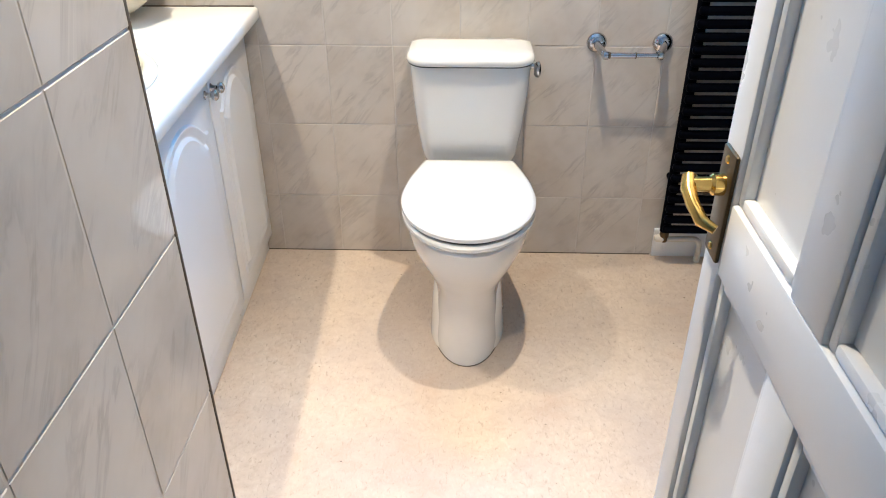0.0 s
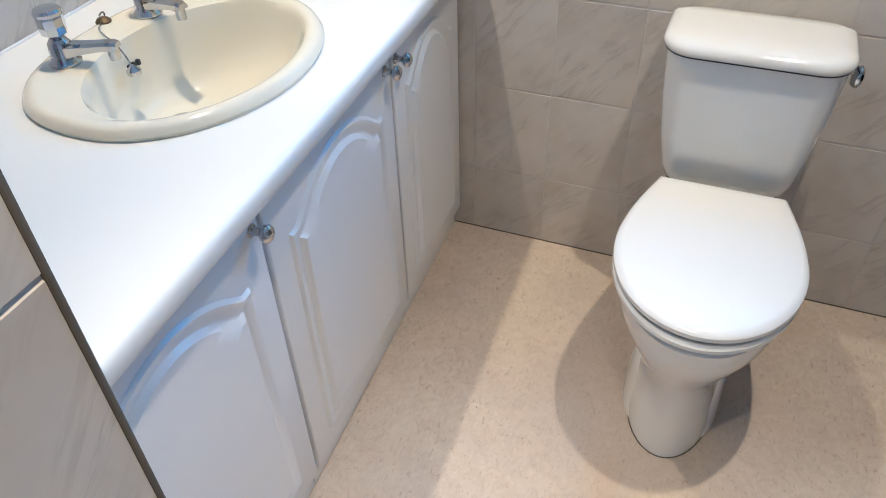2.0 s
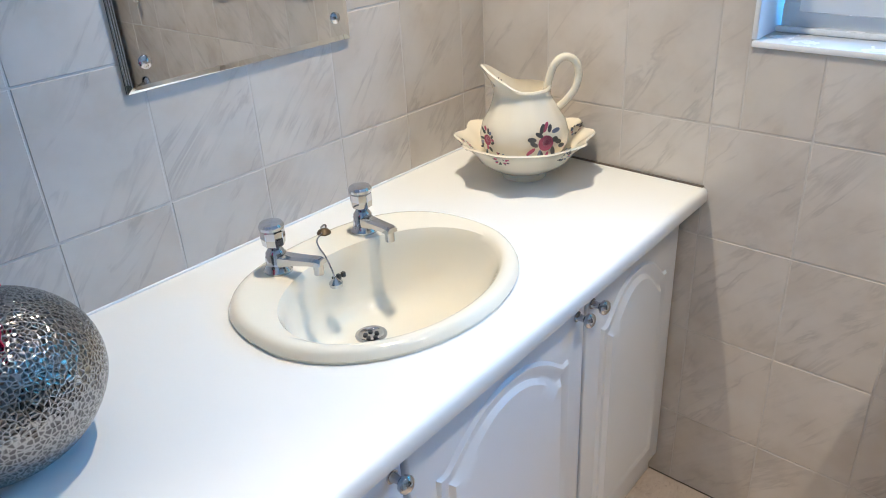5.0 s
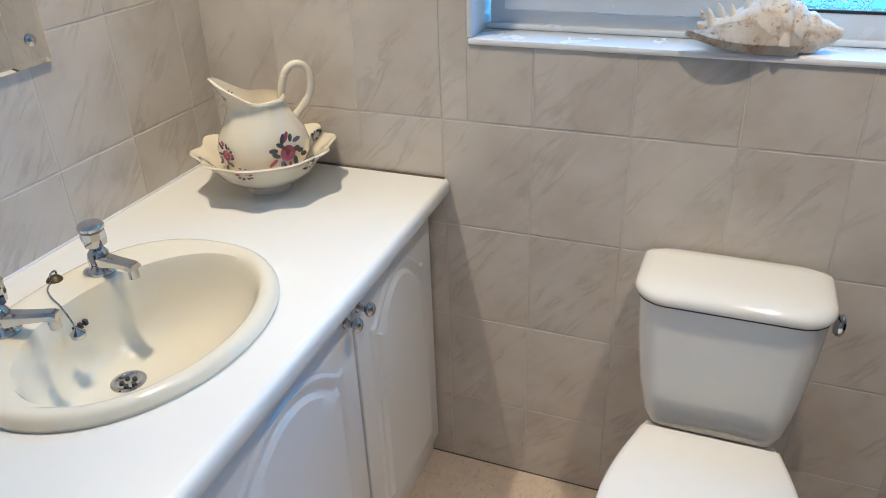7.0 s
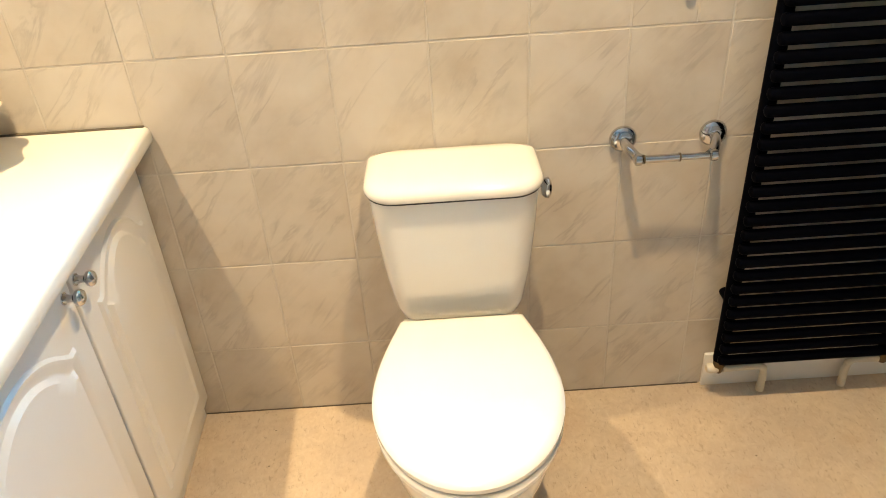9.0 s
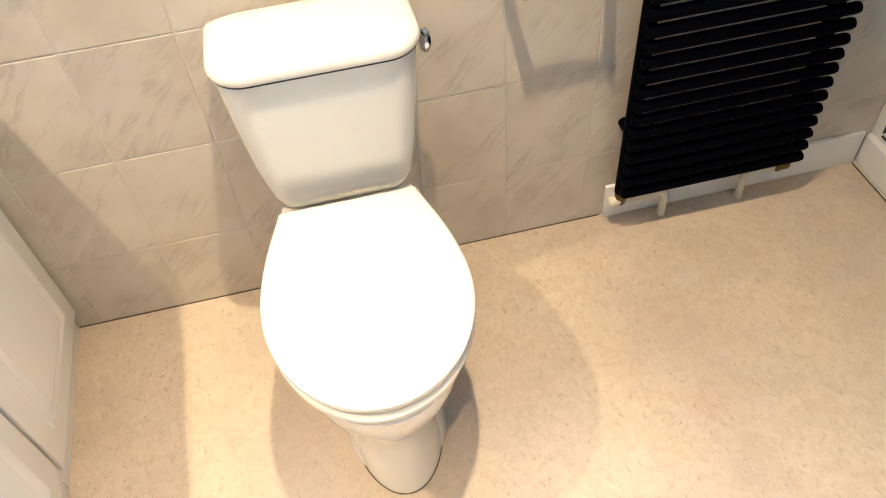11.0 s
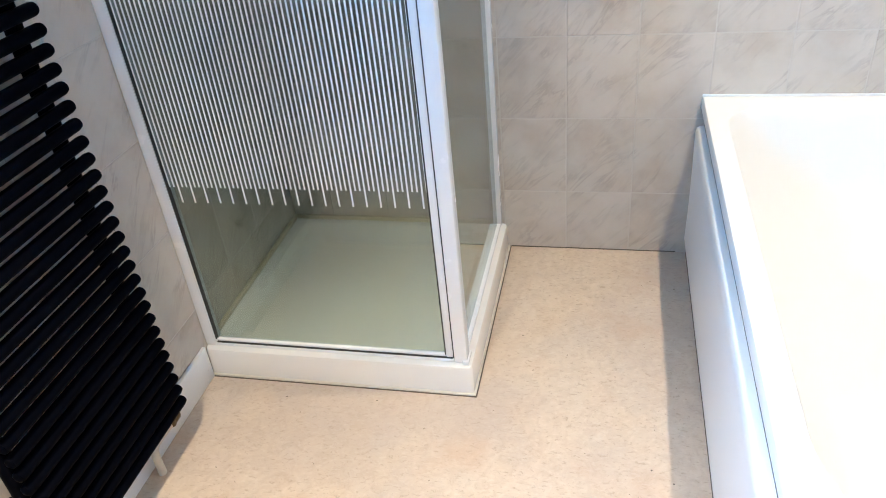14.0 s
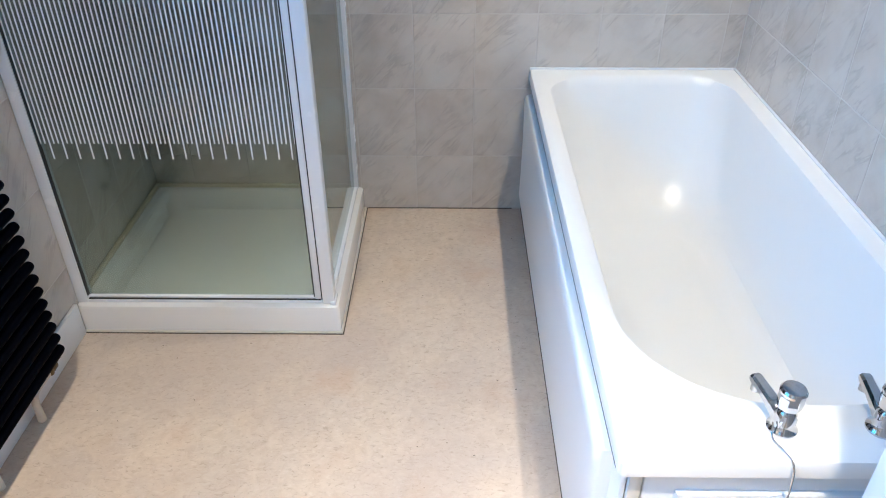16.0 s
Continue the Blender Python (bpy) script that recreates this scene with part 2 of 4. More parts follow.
def smooth_line(pts, n=5):
    """Points along a soft curve through pts."""
    out = []
    for i in range(len(pts) - 1):
        p0, p1, p2, p3 = pts[max(i - 1, 0)], pts[i], pts[i + 1], pts[min(i + 2, len(pts) - 1)]
        for k in range(n):
            t = k / n
            out.append(0.5 * ((2 * p1) + (p2 - p0) * t + (2 * p0 - 5 * p1 + 4 * p2 - p3) * t * t + (3 * p1 - p0 - 3 * p2 + p3) * t ** 3))
    return out + [pts[-1]]


def extrude_poly(pts, d):
    """A flat outline of 3D points, thickened along d."""
    bm = bmesh.new()
    d = Vector(d)
    a = [bm.verts.new(p) for p in pts]
    b = [bm.verts.new(Vector(p) + d) for p in pts]
    n = len(a)
    bm.faces.new(a)
    bm.faces.new(b)
    for i in range(n):
        bm.faces.new((a[i], a[(i + 1) % n], b[(i + 1) % n], b[i]))
    return bm


def bevelled(bm, offset, seg=2, angle=30):
    es = [e for e in bm.edges if len(e.link_faces) == 2 and e.calc_face_angle(0) > radians(angle)]
    bmesh.ops.bevel(bm, geom=es, offset=offset, segments=seg, affect="EDGES", profile=0.5)
    return bm


# ---- structure ----
X1, Y1, YB, YD = 3.265, 2.055, 0.05, -0.22   # right wall, window wall, bath wall, door wall
PX, PY = 0.868, 0.622                         # corner of the tiled nib beside the door
WX0, WX1, WZ0, WZ1 = 0.65, 1.72, 1.13, 2.06  # window opening
GR = 0.0009                                  # depth of the joints
TD = 0.007                                   # tile thickness

floor = structure("floor", box((-0.1, YD - 0.1, -0.1), (X1 + 0.1, Y1 + 0.1, 0)), VINYL, "beige mottled vinyl floor with scuffs and specks", "floor")
structure("hall_floor", box((0.2, -1.7, -0.1), (2.3, YD - 0.1, 0)), CARPET, "plain brown hall carpet", "floor")
structure("ceiling", box((-0.1, -1.7, CEIL), (X1 + 0.1, Y1 + 0.25, CEIL + 0.1)), PLASTER, "plain white ceiling", "ceiling")
structure("hall_wall_south", box((0.2, -1.8, 0), (2.3, -1.7, CEIL)), PLASTER, "plain white hall wall", "wall")
structure("hall_wall_west", box((0.1, -1.7, 0), (0.2, YD - 0.1, CEIL)), PLASTER, "plain white hall wall", "wall")
structure("hall_wall_east", box((2.3, -1.7, 0), (2.4, YD - 0.1, CEIL)), PLASTER, "plain white hall wall", "wall")


def wall_with_hole(name, lo, hi, ax, h0, h1, z0, z1, mat, label):
    """A wall slab along x with an opening through it."""
    bms = [box(lo, (h0, hi[1], hi[2])), box((h1, lo[1], lo[2]), hi), box((h0, lo[1], z1), (h1, hi[1], hi[2]))]
    if z0 > 0:
        bms.append(box((h0, lo[1], 0), (h1, hi[1], z0)))
    return structure(name, bm_join(*bms), mat, label, "wall")


wall_window = wall_with_hole("wall_north", (-0.1, Y1 + GR, 0), (X1 + 0.1, Y1 + 0.25, CEIL), "x", WX0, WX1, WZ0, WZ1, GROUT, "cream marbled tiled wall under the window")
wall_basin = structure("wall_west", box((-0.1, YD, 0), (-GR, Y1 + GR, CEIL)), GROUT, "cream marbled tiled wall behind the basin", "wall")
wall_shower = structure("wall_east", box((X1 + GR, YD, 0), (X1 + 0.1, Y1 + GR, CEIL)), GROUT, "cream marbled tiled wall at the end of the bath", "wall")
wall_bath = structure("wall_south", box((1.53, YD, 0), (X1 + GR, YB - GR, CEIL)), GROUT, "cream marbled tiled wall along the bath", "wall")
wall_nib = structure("wall_nib", box((-GR, YD, 0), (PX - GR, PY - GR, CEIL)), GROUT, "glossy cream tiled wall beside the door", "wall")
wall_with_hole("wall_door", (-0.1, YD - 0.1, 0), (X1 + 0.1, YD, CEIL), "x", PX - 0.02, 1.51, 0, 2.02, PLASTER, "plain white wall around the doorway")
# the trim borrows the grey dirt material only for its dark tone
structure("trim", bevelled(box((PX - 0.004, PY - 0.003, 0.0), (PX + 0.0015, PY + 0.003, CEIL)), 0.002), DIRT, "thin dark tile edge trim at the wall corner", "trim")
structure("wall_boarding", box((1.845, Y1 - 0.012, 0.0), (2.545, Y1 - 0.001, 0.105), 0.002), PAINT, "white board behind the radiator pipes", "boarding", True)


# ---- window ----
def build_window():
    w = thing("window_1", (0.5 * (WX0 + WX1), Y1 + 0.1, WZ0), "white plastic window with wavy obscure glass", "window", kind="structure")
    y0, y1 = Y1 + 0.10, Y1 + 0.16
    def bar(name, lo, hi, parent=w):
        return part(name, box(lo, hi, 0.006, 2), UPVC, parent)
    a, b, c, d = WX0 + 0.015, WX1 - 0.015, WZ0 + 0.018, WZ1
    bar("window_frame", (a, y0, c), (b, y1, c + 0.050))
    bar("window_frame", (a, y0, d - 0.05), (b, y1, d))
    bar("window_frame", (a, y0 + 0.001, c + 0.045), (a + 0.045, y1, d - 0.045))
    bar("window_frame", (b - 0.045, y0 + 0.001, c + 0.045), (b, y1, d - 0.045))
    mx = 1.207
    bar("mullion", (mx - 0.040, y0 - 0.002, c + 0.045), (mx + 0.040, y1, d - 0.045))
    # opening sash in the left half, one fixed pane in the other
    s0, s1, t0, t1 = a + 0.035, mx - 0.036, c + 0.034, d - 0.035
    sash = bar("sash", (s0, y0 - 0.016, t0), (s1, y0 + 0.02, t0 + 0.05))
    bar("sash_rail", (s0, y0 - 0.016, t1 - 0.05), (s1, y0 + 0.02, t1), sash)
    bar("sash_stile", (s0, y0 - 0.015, t0 + 0.045), (s0 + 0.05, y0 + 0.02, t1 - 0.045), sash)
    bar("sash_stile", (s1 - 0.05, y0 - 0.015, t0 + 0.045), (s1, y0 + 0.02, t1 - 0.045), sash)
    for lo, hi in (((s0 + 0.045, y0 + 0.004, t0 + 0.045), (s1 - 0.045, y0 + 0.010, t1 - 0.045)),
                   ((mx + 0.036, y0 + 0.026, c + 0.046), (b - 0.041, y0 + 0.032, d - 0.046))):
        g = part("pane", box(lo, hi), OBSCURE, w, "wavy obscure glass pane", smooth=False)
        g.visible_shadow = False
    for x0, x1, z in ((s0 + 0.05, s1 - 0.05, t0 + 0.05), (mx + 0.04, b - 0.045, c + 0.05)):
        part("gasket", box((x0, y0 + 0.001, z - 0.001), (x1, y0 + 0.008, z + 0.004)), RUBBER_SHADE, w, "dark glazing gasket")
    part("window_sill", box((WX0 + 0.002, Y1 - 0.006, WZ0 - 0.001), (WX1 - 0.002, y0 + 0.01, WZ0 + 0.012), 0.004), UPVC, w, "white plastic window sill")
    part("sill_trim", box((WX0 + 0.01, y0 - 0.016, WZ0 + 0.012), (WX1 - 0.01, y0 + 0.002, WZ0 + 0.024), 0.005), UPVC, w)
    for x0, x1 in ((WX0 + 0.001, WX0 + 0.012), (WX1 - 0.012, WX1 - 0.001)):
        part("reveal_lining", box((x0, Y1 - 0.004, WZ0 + 0.013), (x1, y0 + 0.01, WZ1), 0.002), UPVC, w)
    part("reveal_lining", box((WX0 + 0.001, Y1 - 0.004, WZ1 - 0.004), (WX1 - 0.001, y0 + 0.01, WZ1 + 0.004)), UPVC, w)


build_window()


# ---- downlights ----
def build_downlight(x, y):
    d = thing("ceiling_downlight", (x, y, CEIL), "small round recessed ceiling downlight with white rim", "downlight", "ceiling downlights")
    part("rim", lathe((x, y, CEIL), [(0.032, -0.001), (0.033, -0.005), (0.041, -0.006), (0.043, -0.001)], 28, cap=(False, False)), PAINT, d)
    part("bulb", lathe((x, y, CEIL), [(0.026, -0.0015), (0.026, -0.003)], 24), GLOW, d, "glowing halogen bulb")


for x, y, power, cone in DOWNLIGHTS:
    build_downlight(x, y)


# ---- bathroom door ----
def build_door():
    x0, x1, y0, y1, z1 = 1.450, 1.484, -0.16, 0.466, 1.97
    d = thing("door_1", (x1, y0, 0), "open white painted four-panel wooden door with glossy paint", "door", kind="structure")
    st, rail0, rail1, mw = 0.042, 0.988, 1.060, 0.028
    ym = 0.260
    for a, b in ((y0, y0 + st), (y1 - st, y1)):
        part("stile", box((x0, a, 0.008), (x1, b, z1), 0.003), PAINT, d)
    for a, b in ((0.008, 0.20), (rail0, rail1), (z1 - 0.10, z1)):
        part("rail", box((x0 + 0.0005, y0 + st - 0.001, a), (x1 - 0.0005, y1 - st + 0.001, b), 0.003), PAINT, d)
    for a, b in ((0.20, rail0), (rail1, z1 - 0.10)):
        part("mullion", box((x0 + 0.001, ym - mw, a - 0.001), (x1 - 0.001, ym + mw, b + 0.001), 0.003), PAINT, d)
        for p, q in ((y0 + st, ym - mw), (ym + mw, y1 - st)):
            pan = part("panel", box((x0 + 0.015, p - 0.002, a - 0.002), (x1 - 0.015, q + 0.002, b + 0.002)), PAINT, d)
            for lo, hi in (((p, a), (p + 0.011, b)), ((q - 0.011, a), (q, b)), ((p + 0.010, a), (q - 0.010, a + 0.011)), ((p + 0.010, b - 0.011), (q - 0.010, b))):
                part("moulding", box((x0 + 0.005, lo[0], lo[1]), (x0 + 0.017, hi[0], hi[1]), 0.003), PAINT, pan)
    hy, hz = y1 - 0.024, 1.048
    h = part("handle_plate", box((x0 - 0.004, hy - 0.017, hz - 0.050), (x0 + 0.001, hy + 0.017, hz + 0.055), 0.0025), BRONZE, d, "tarnished dark brass back plate")
    part("collar", lathe((x0 - 0.003, hy, hz + 0.022), [(0.010, 0), (0.010, -0.010), (0.007, -0.013), (0.007, -0.032)], 20, "x"), BRASS, h, "worn brass collar")
    lev = [(x0 - 0.032, hy + 0.006, hz + 0.026), (x0 - 0.035, hy - 0.006, hz + 0.020), (x0 - 0.033, hy - 0.018, hz + 0.012), (x0 - 0.028, hy - 0.034, hz + 0.004), (x0 - 0.018, hy - 0.042, hz + 0.000)]
    part("lever", tube(lev, 0.007, 12, [0.007, 0.007, 0.006, 0.006, 0.004]), BRASS, h, "worn brass lever handle")
    for dz in (-0.040, 0.046):
        part("screw", lathe((x0 - 0.004, hy, hz + dz), [(0.004, 0), (0.003, -0.0015)], 12, "x"), BRASS, h)
    for z in (0.25, 1.75):
        part("hinge", lathe((x0 - 0.004, y0 - 0.004, z), [(0.006, -0.04), (0.006, 0.04)], 12), BRASS, d)


build_door()
for lo, hi in (((PX - 0.019, YD - 0.11, 0), (PX + 0.012, YD + 0.012, 2.02)), ((1.490, YD - 0.11, 0), (1.529, YD + 0.03, 2.02)), ((PX - 0.019, YD - 0.11, 1.985), (1.529, YD + 0.012, 2.04))):
    structure("door_frame", box(lo, hi, 0.003), PAINT, "white painted door frame", "door frame", True)

# ---- vanity: cabinets, worktop, basin ----
# own axes: u along the front from the window wall towards the door, the front a little out of square
VM = Matrix.Translation((0.602, Y1, 0)) @ Matrix.Rotation(radians(2.0), 4, "Z")
# local x: out of the front (0 at the worktop's edge), local y: negative towards the door
TOPZ, FACE = 0.828, -0.052


def panel_outline(y0, y1, z0, z1, rise, inset, n=20):
    """The cathedral-arched outline of a cabinet door's field."""
    a, b, lo, hi = y0 + inset, y1 - inset, z0 + inset, z1 - inset
    pts = [(a, lo), (b, lo)]
    for i in range(n + 1):
        s = i / n
        y = b + (a - b) * s
        q = abs(2 * s - 1)
        z = hi - rise * min(1.0, q / 0.88) ** 2.1
        pts.append((y, z))
    return pts


def build_cabinet(y0, y1, knob_y, group="vanity cabinets"):
    m = VM @ Matrix.Translation((FACE, 0.5 * (y0 + y1), 0))
    c = thing("vanity_cabinet", m, "white vanity base cabinet with arched panel door", "cabinet", group)
    h = 0.5 * (y1 - y0)
    part("body", box((-0.46, -h + 0.001, 0.06), (-0.019, h - 0.001, 0.68)), VINYLWRAP, c, local=True, smooth=False)
    part("plinth", box((-0.06, -h, 0.0), (-0.020, h, 0.062), 0.002), VINYLWRAP, c, "white plinth board", local=True)
    a, b, z0, z1 = -h + 0.004, h - 0.004, 0.068, 0.775
    door = part("door", box((-0.018, a, z0), (0, b, z1), 0.004, 3), VINYLWRAP, c, "white moulded door with arched panel", local=True)
    # groove ring and raised field
    out = panel_outline(a, b, z0, z1, 0.075, 0.062)
    mid = panel_outline(a, b, z0, z1, 0.075, 0.078)
    inn = panel_outline(a, b, z0, z1, 0.075, 0.092)
    rings = [[Vector((x, y, z)) for y, z in pts] for x, pts in ((-0.001, panel_outline(a, b, z0, z1, 0.075, 0.056)), (0.006, out), (0.006, panel_outline(a, b, z0, z1, 0.075, 0.068)), (0.0005, mid), (0.001, panel_outline(a, b, z0, z1, 0.075, 0.084)), (0.0095, inn), (0.0105, panel_outline(a, b, z0, z1, 0.075, 0.110)))]
    part("raised_panel", loft(rings, True, (False, True)), VINYLWRAP, door, local=True)
    ky, kz = knob_y, 0.722
    k = part("knob", lathe((0, ky - 0.5 * (y0 + y1), kz), [(0.009, 0), (0.008, 0.004), (0.006, 0.012), (0.007, 0.017), (0.013, 0.022), (0.0145, 0.028), (0.012, 0.033), (0.006, 0.036), (0.001, 0.037)], 24, "x"), CHROME, door, "polished chrome knob", local=True)
    part("knob_rose", lathe((0, ky - 0.5 * (y0 + y1), kz), [(0.011, -0.001), (0.011, 0.002)], 20, "x"), CHROME, door, local=True)
    return c


build_cabinet(-0.414, -0.002, -0.394)
build_cabinet(-0.919, -0.417, -0.449)
build_cabinet(-1.430, -0.922, -0.946)

# worktop with an oval hole
BX, BY, RX, RY = 0.325, 1.360, 0.217, 0.260   # basin centre and half sizes across x and y


def ellipse(cx, cy, rx, ry, z, n=64, back=2.0):
    """An oval; back over 2 squares its wall side a little."""
    out = []
    for i in range(n):
        c, s = math.cos(2 * math.pi * i / n), math.sin(2 * math.pi * i / n)
        if c < 0 and back != 2.0:
            k = (abs(c) ** back + abs(s) ** back) ** (-1 / back)
            c, s = c * k, s * k
        out.append(Vector((cx + rx * c, cy + ry * s, z)))
    return out


def build_worktop():
    """A slab with a rolled front edge, cut open for the basin."""
    def front(y):
        return (VM @ Vector((0, y - Y1, 0))).x
    ya, yb = PY + 0.002, Y1 - 0.002
    n = 64
    outer = []
    for i in range(n):
        a = 2 * math.pi * i / n
        dx, dy = math.cos(a), math.sin(a)
        t = min([(yb - BY) / dy if dy > 1e-6 else 9, (ya - BY) / dy if dy < -1e-6 else 9, (0.002 - BX) / dx if dx < -1e-6 else 9] + ([(front(BY + 0.3 * dy) - 0.014 - BX) / dx] if dx > 1e-6 else []))
        outer.append([BX + t * dx, BY + t * dy])
    for cx, cy in ((0.002, ya), (0.002, yb), (front(ya) - 0.014, ya), (front(yb) - 0.014, yb)):
        k = min(range(n), key=lambda i: abs((math.atan2(cy - BY, cx - BX) - 2 * math.pi * i / n + math.pi) % (2 * math.pi) - math.pi))
        outer[k] = [cx, cy]
    for p in outer:
        if p[0] > 0.5:
            p[0] = front(p[1]) - 0.014
    inner = ellipse(BX, BY, RX - 0.03, RY - 0.03, 0)
    rings = [[Vector((p.x, p.y, TOPZ - 0.036)) for p in inner], [Vector((p.x, p.y, TOPZ)) for p in inner], [Vector((*p, TOPZ)) for p in outer], [Vector((*p, TOPZ - 0.036)) for p in outer]]
    top = loft(rings, True, (False, False))
    prof = [(-0.014, 0), (-0.008, -0.001), (-0.003, -0.005), (0, -0.012), (0.0, -0.030), (-0.004, -0.036), (-0.014, -0.036)]
    edge = loft([[Vector((front(y) + dx, y, TOPZ + dz)) for dx, dz in prof] for y in (ya, yb)], True)
    w = thing("vanity_worktop", (0.3, 1.3, TOPZ - 0.036), "cream laminate worktop with rolled front edge", "worktop")
    part("slab", top, LAMINATE, w)
    part("front_edge", edge, LAMINATE, w)
    part("sealant", box((0.0, ya, TOPZ - 0.001), (0.006, yb, TOPZ + 0.004), 0.002), UPVC, w)
    part("sealant", box((0.006, yb - 0.006, TOPZ - 0.001), (front(yb) - 0.01, yb + 0.001, TOPZ + 0.003), 0.001), DIRT, w, "dirty joint against the wall")


build_worktop()


def build_basin():
    b = thing("wash_basin", (BX, BY, TOPZ), "oval cream ceramic inset wash basin with wide rim", "basin")
    z = TOPZ
    rings = [ellipse(BX, BY, RX + i, RY + i, z + h, back=2.5) for i, h in ((0, -0.002), (0.002, 0.006), (-0.003, 0.015), (-0.010, 0.0195), (-0.018, 0.0205), (-0.026, 0.0190))]
    # the bowl lies towards the front, leaving the tap ledge behind; its waste sits well back
    for q, ox, dz in ((1.0, 0.027, 0.0150), (0.975, 0.026, 0.006), (0.95, 0.024, -0.010), (0.90, 0.018, -0.040), (0.82, 0.006, -0.070), (0.68, -0.014, -0.100), (0.48, -0.034, -0.120), (0.28, -0.047, -0.130), (0.11, -0.050, -0.134)):
        rings.append(ellipse(BX + ox, BY, 0.158 * q, (RY - 0.042) * q, z + dz))
    part("bowl", loft(rings, True, (False, True)), CREAM, b)
    zx = BX - 0.050
    part("waste", lathe((zx, BY, z - 0.134), [(0.030, -0.001), (0.030, 0.003), (0.024, 0.004), (0.020, 0.0015), (0.004, 0.0005)], 28), CHROME, b, "chrome waste ring")
    for i in range(5):
        a = 2 * math.pi * i / 5
        part("waste_hole", lathe((zx + 0.011 * math.cos(a), BY + 0.011 * math.sin(a), z - 0.1335), [(0.0042, 0), (0.0042, 0.0026)], 10), RUBBER_SHADE, b)
    for i in range(3):
        part("overflow_slot", box((BX - 0.126, BY - 0.016 + 0.011 * i, z - 0.036), (BX - 0.118, BY - 0.009 + 0.011 * i, z - 0.026), 0.001), RUBBER_SHADE, b)


build_basin()


def build_tap(x, y, z, direction, name, label, head_mat, scale=1.0):
    """A pillar tap with a faceted clear head; direction: the spout's angle in degrees."""
    m = Matrix.Translation((x, y, z)) @ Matrix.Rotation(radians(direction), 4, "Z") @ Matrix.Scale(scale, 4)
    t = thing(name, m, label, "tap", "taps")
    part("base", lathe((0, 0, 0), [(0.024, 0), (0.024, 0.004), (0.020, 0.009), (0.0175, 0.016), (0.0165, 0.034), (0.012, 0.040), (0.008, 0.044)], 24), CHROME, t, local=True)
    rings = []
    for sx, hw, zb, zt in ((-0.012, 0.014, 0.010, 0.032), (0.012, 0.0135, 0.014, 0.033), (0.040, 0.0115, 0.020, 0.034), (0.068, 0.0105, 0.024, 0.036), (0.084, 0.0105, 0.024, 0.037), (0.090, 0.0095, 0.026, 0.035)):
        rings.append([Vector((sx, -hw, zb)), Vector((sx, hw, zb)), Vector((sx, hw, zt - 0.004)), Vector((sx, hw * 0.6, zt)), Vector((sx, -hw * 0.6, zt)), Vector((sx, -hw, zt - 0.004))])
    part("spout", bevelled(loft(rings), 0.0015, 2), CHROME, t, local=True)
    part("nozzle", lathe((0.080, 0, 0), [(0.0085, 0.008), (0.0085, 0.026)], 16), CHROME, t, local=True)
    head = part("head", lathe((0, 0, 0.043), [(0.010, 0), (0.0185, 0.006), (0.020, 0.018), (0.0195, 0.030), (0.018, 0.034)], 8), CHROME, t, "faceted chrome tap head", local=True, smooth=False)
    part("lobe_inlay", lathe((0, 0, 0.045), [(0.0192, 0.009), (0.0207, 0.018), (0.0200, 0.027)], 4, cap=(False, False)), head_mat, head, "clear facet", local=True, smooth=False)
    part("cap", lathe((0, 0, 0.077), [(0.0205, 0), (0.0208, 0.005), (0.018, 0.009), (0.006, 0.011), (0.001, 0.011)], 24), CHROME, head, local=True)
    return t


build_tap(0.166, 1.257, TOPZ + 0.0165, 17, "basin_tap", "chrome basin pillar tap with faceted head", UPVC, 1.08)
build_tap(0.174, 1.458, TOPZ + 0.0165, -9, "basin_tap", "chrome basin pillar tap with faceted head", UPVC, 1.08)


def bead_chain(name, pts, parent, r=0.0016):
    return part(name, tube(pts, r, 6), CHROME, parent, "fine bead chain")


ch = thing("basin_plug_chain", (0.122, 1.400, TOPZ + 0.017), "chrome plug chain stay on basin ledge", "plug chain")
part("stay", lathe((0.122, 1.400, TOPZ + 0.017), [(0.014, 0), (0.014, 0.004), (0.010, 0.009), (0.003, 0.012)], 16), BRONZE, ch, "dark chrome chain stay")
part("ring", tube(arc((0.122, 1.400, TOPZ + 0.030), 0.007, 0, 2 * math.pi, (0, 1, 0), (0.3, 0, 1), 14), 0.0016, 6), CHROME, ch)
bead_chain("chain", smooth_line([Vector(p) for p in ((0.126, 1.392, TOPZ + 0.024), (0.140, 1.368, TOPZ + 0.022), (0.165, 1.352, TOPZ + 0.021), (0.192, 1.342, TOPZ + 0.016), (0.215, 1.336, TOPZ - 0.004), (0.222, 1.334, TOPZ - 0.018))]), ch)
part("plug_clasp", lathe((0.224, 1.334, TOPZ - 0.028), [(0.002, -0.006), (0.012, -0.004), (0.013, 0.003), (0.006, 0.009), (0.002, 0.013)], 14), CHROME, ch)

# mirror on the wall
mi = thing("wall_mirror", (0.0, 1.38, 1.165), "rectangular wall mirror with four round chrome screws", "mirror")
y0, y1, z0, z1 = 1.14, 1.62, 1.165, 1.75
part("backing", box((0.0005, y0, z0), (0.003, y1, z1)), RUBBER_SHADE, mi)
part("glass", loft([[Vector((x, a, c)) for a, c in ((y0 + i, z0 + i), (y1 - i, z0 + i), (y1 - i, z1 - i), (y0 + i, z1 - i))] for x, i in ((0.003, 0), (0.0055, 0), (0.0068, 0.010))], True), MIRROR, mi, "bevelled mirror glass", smooth=False)
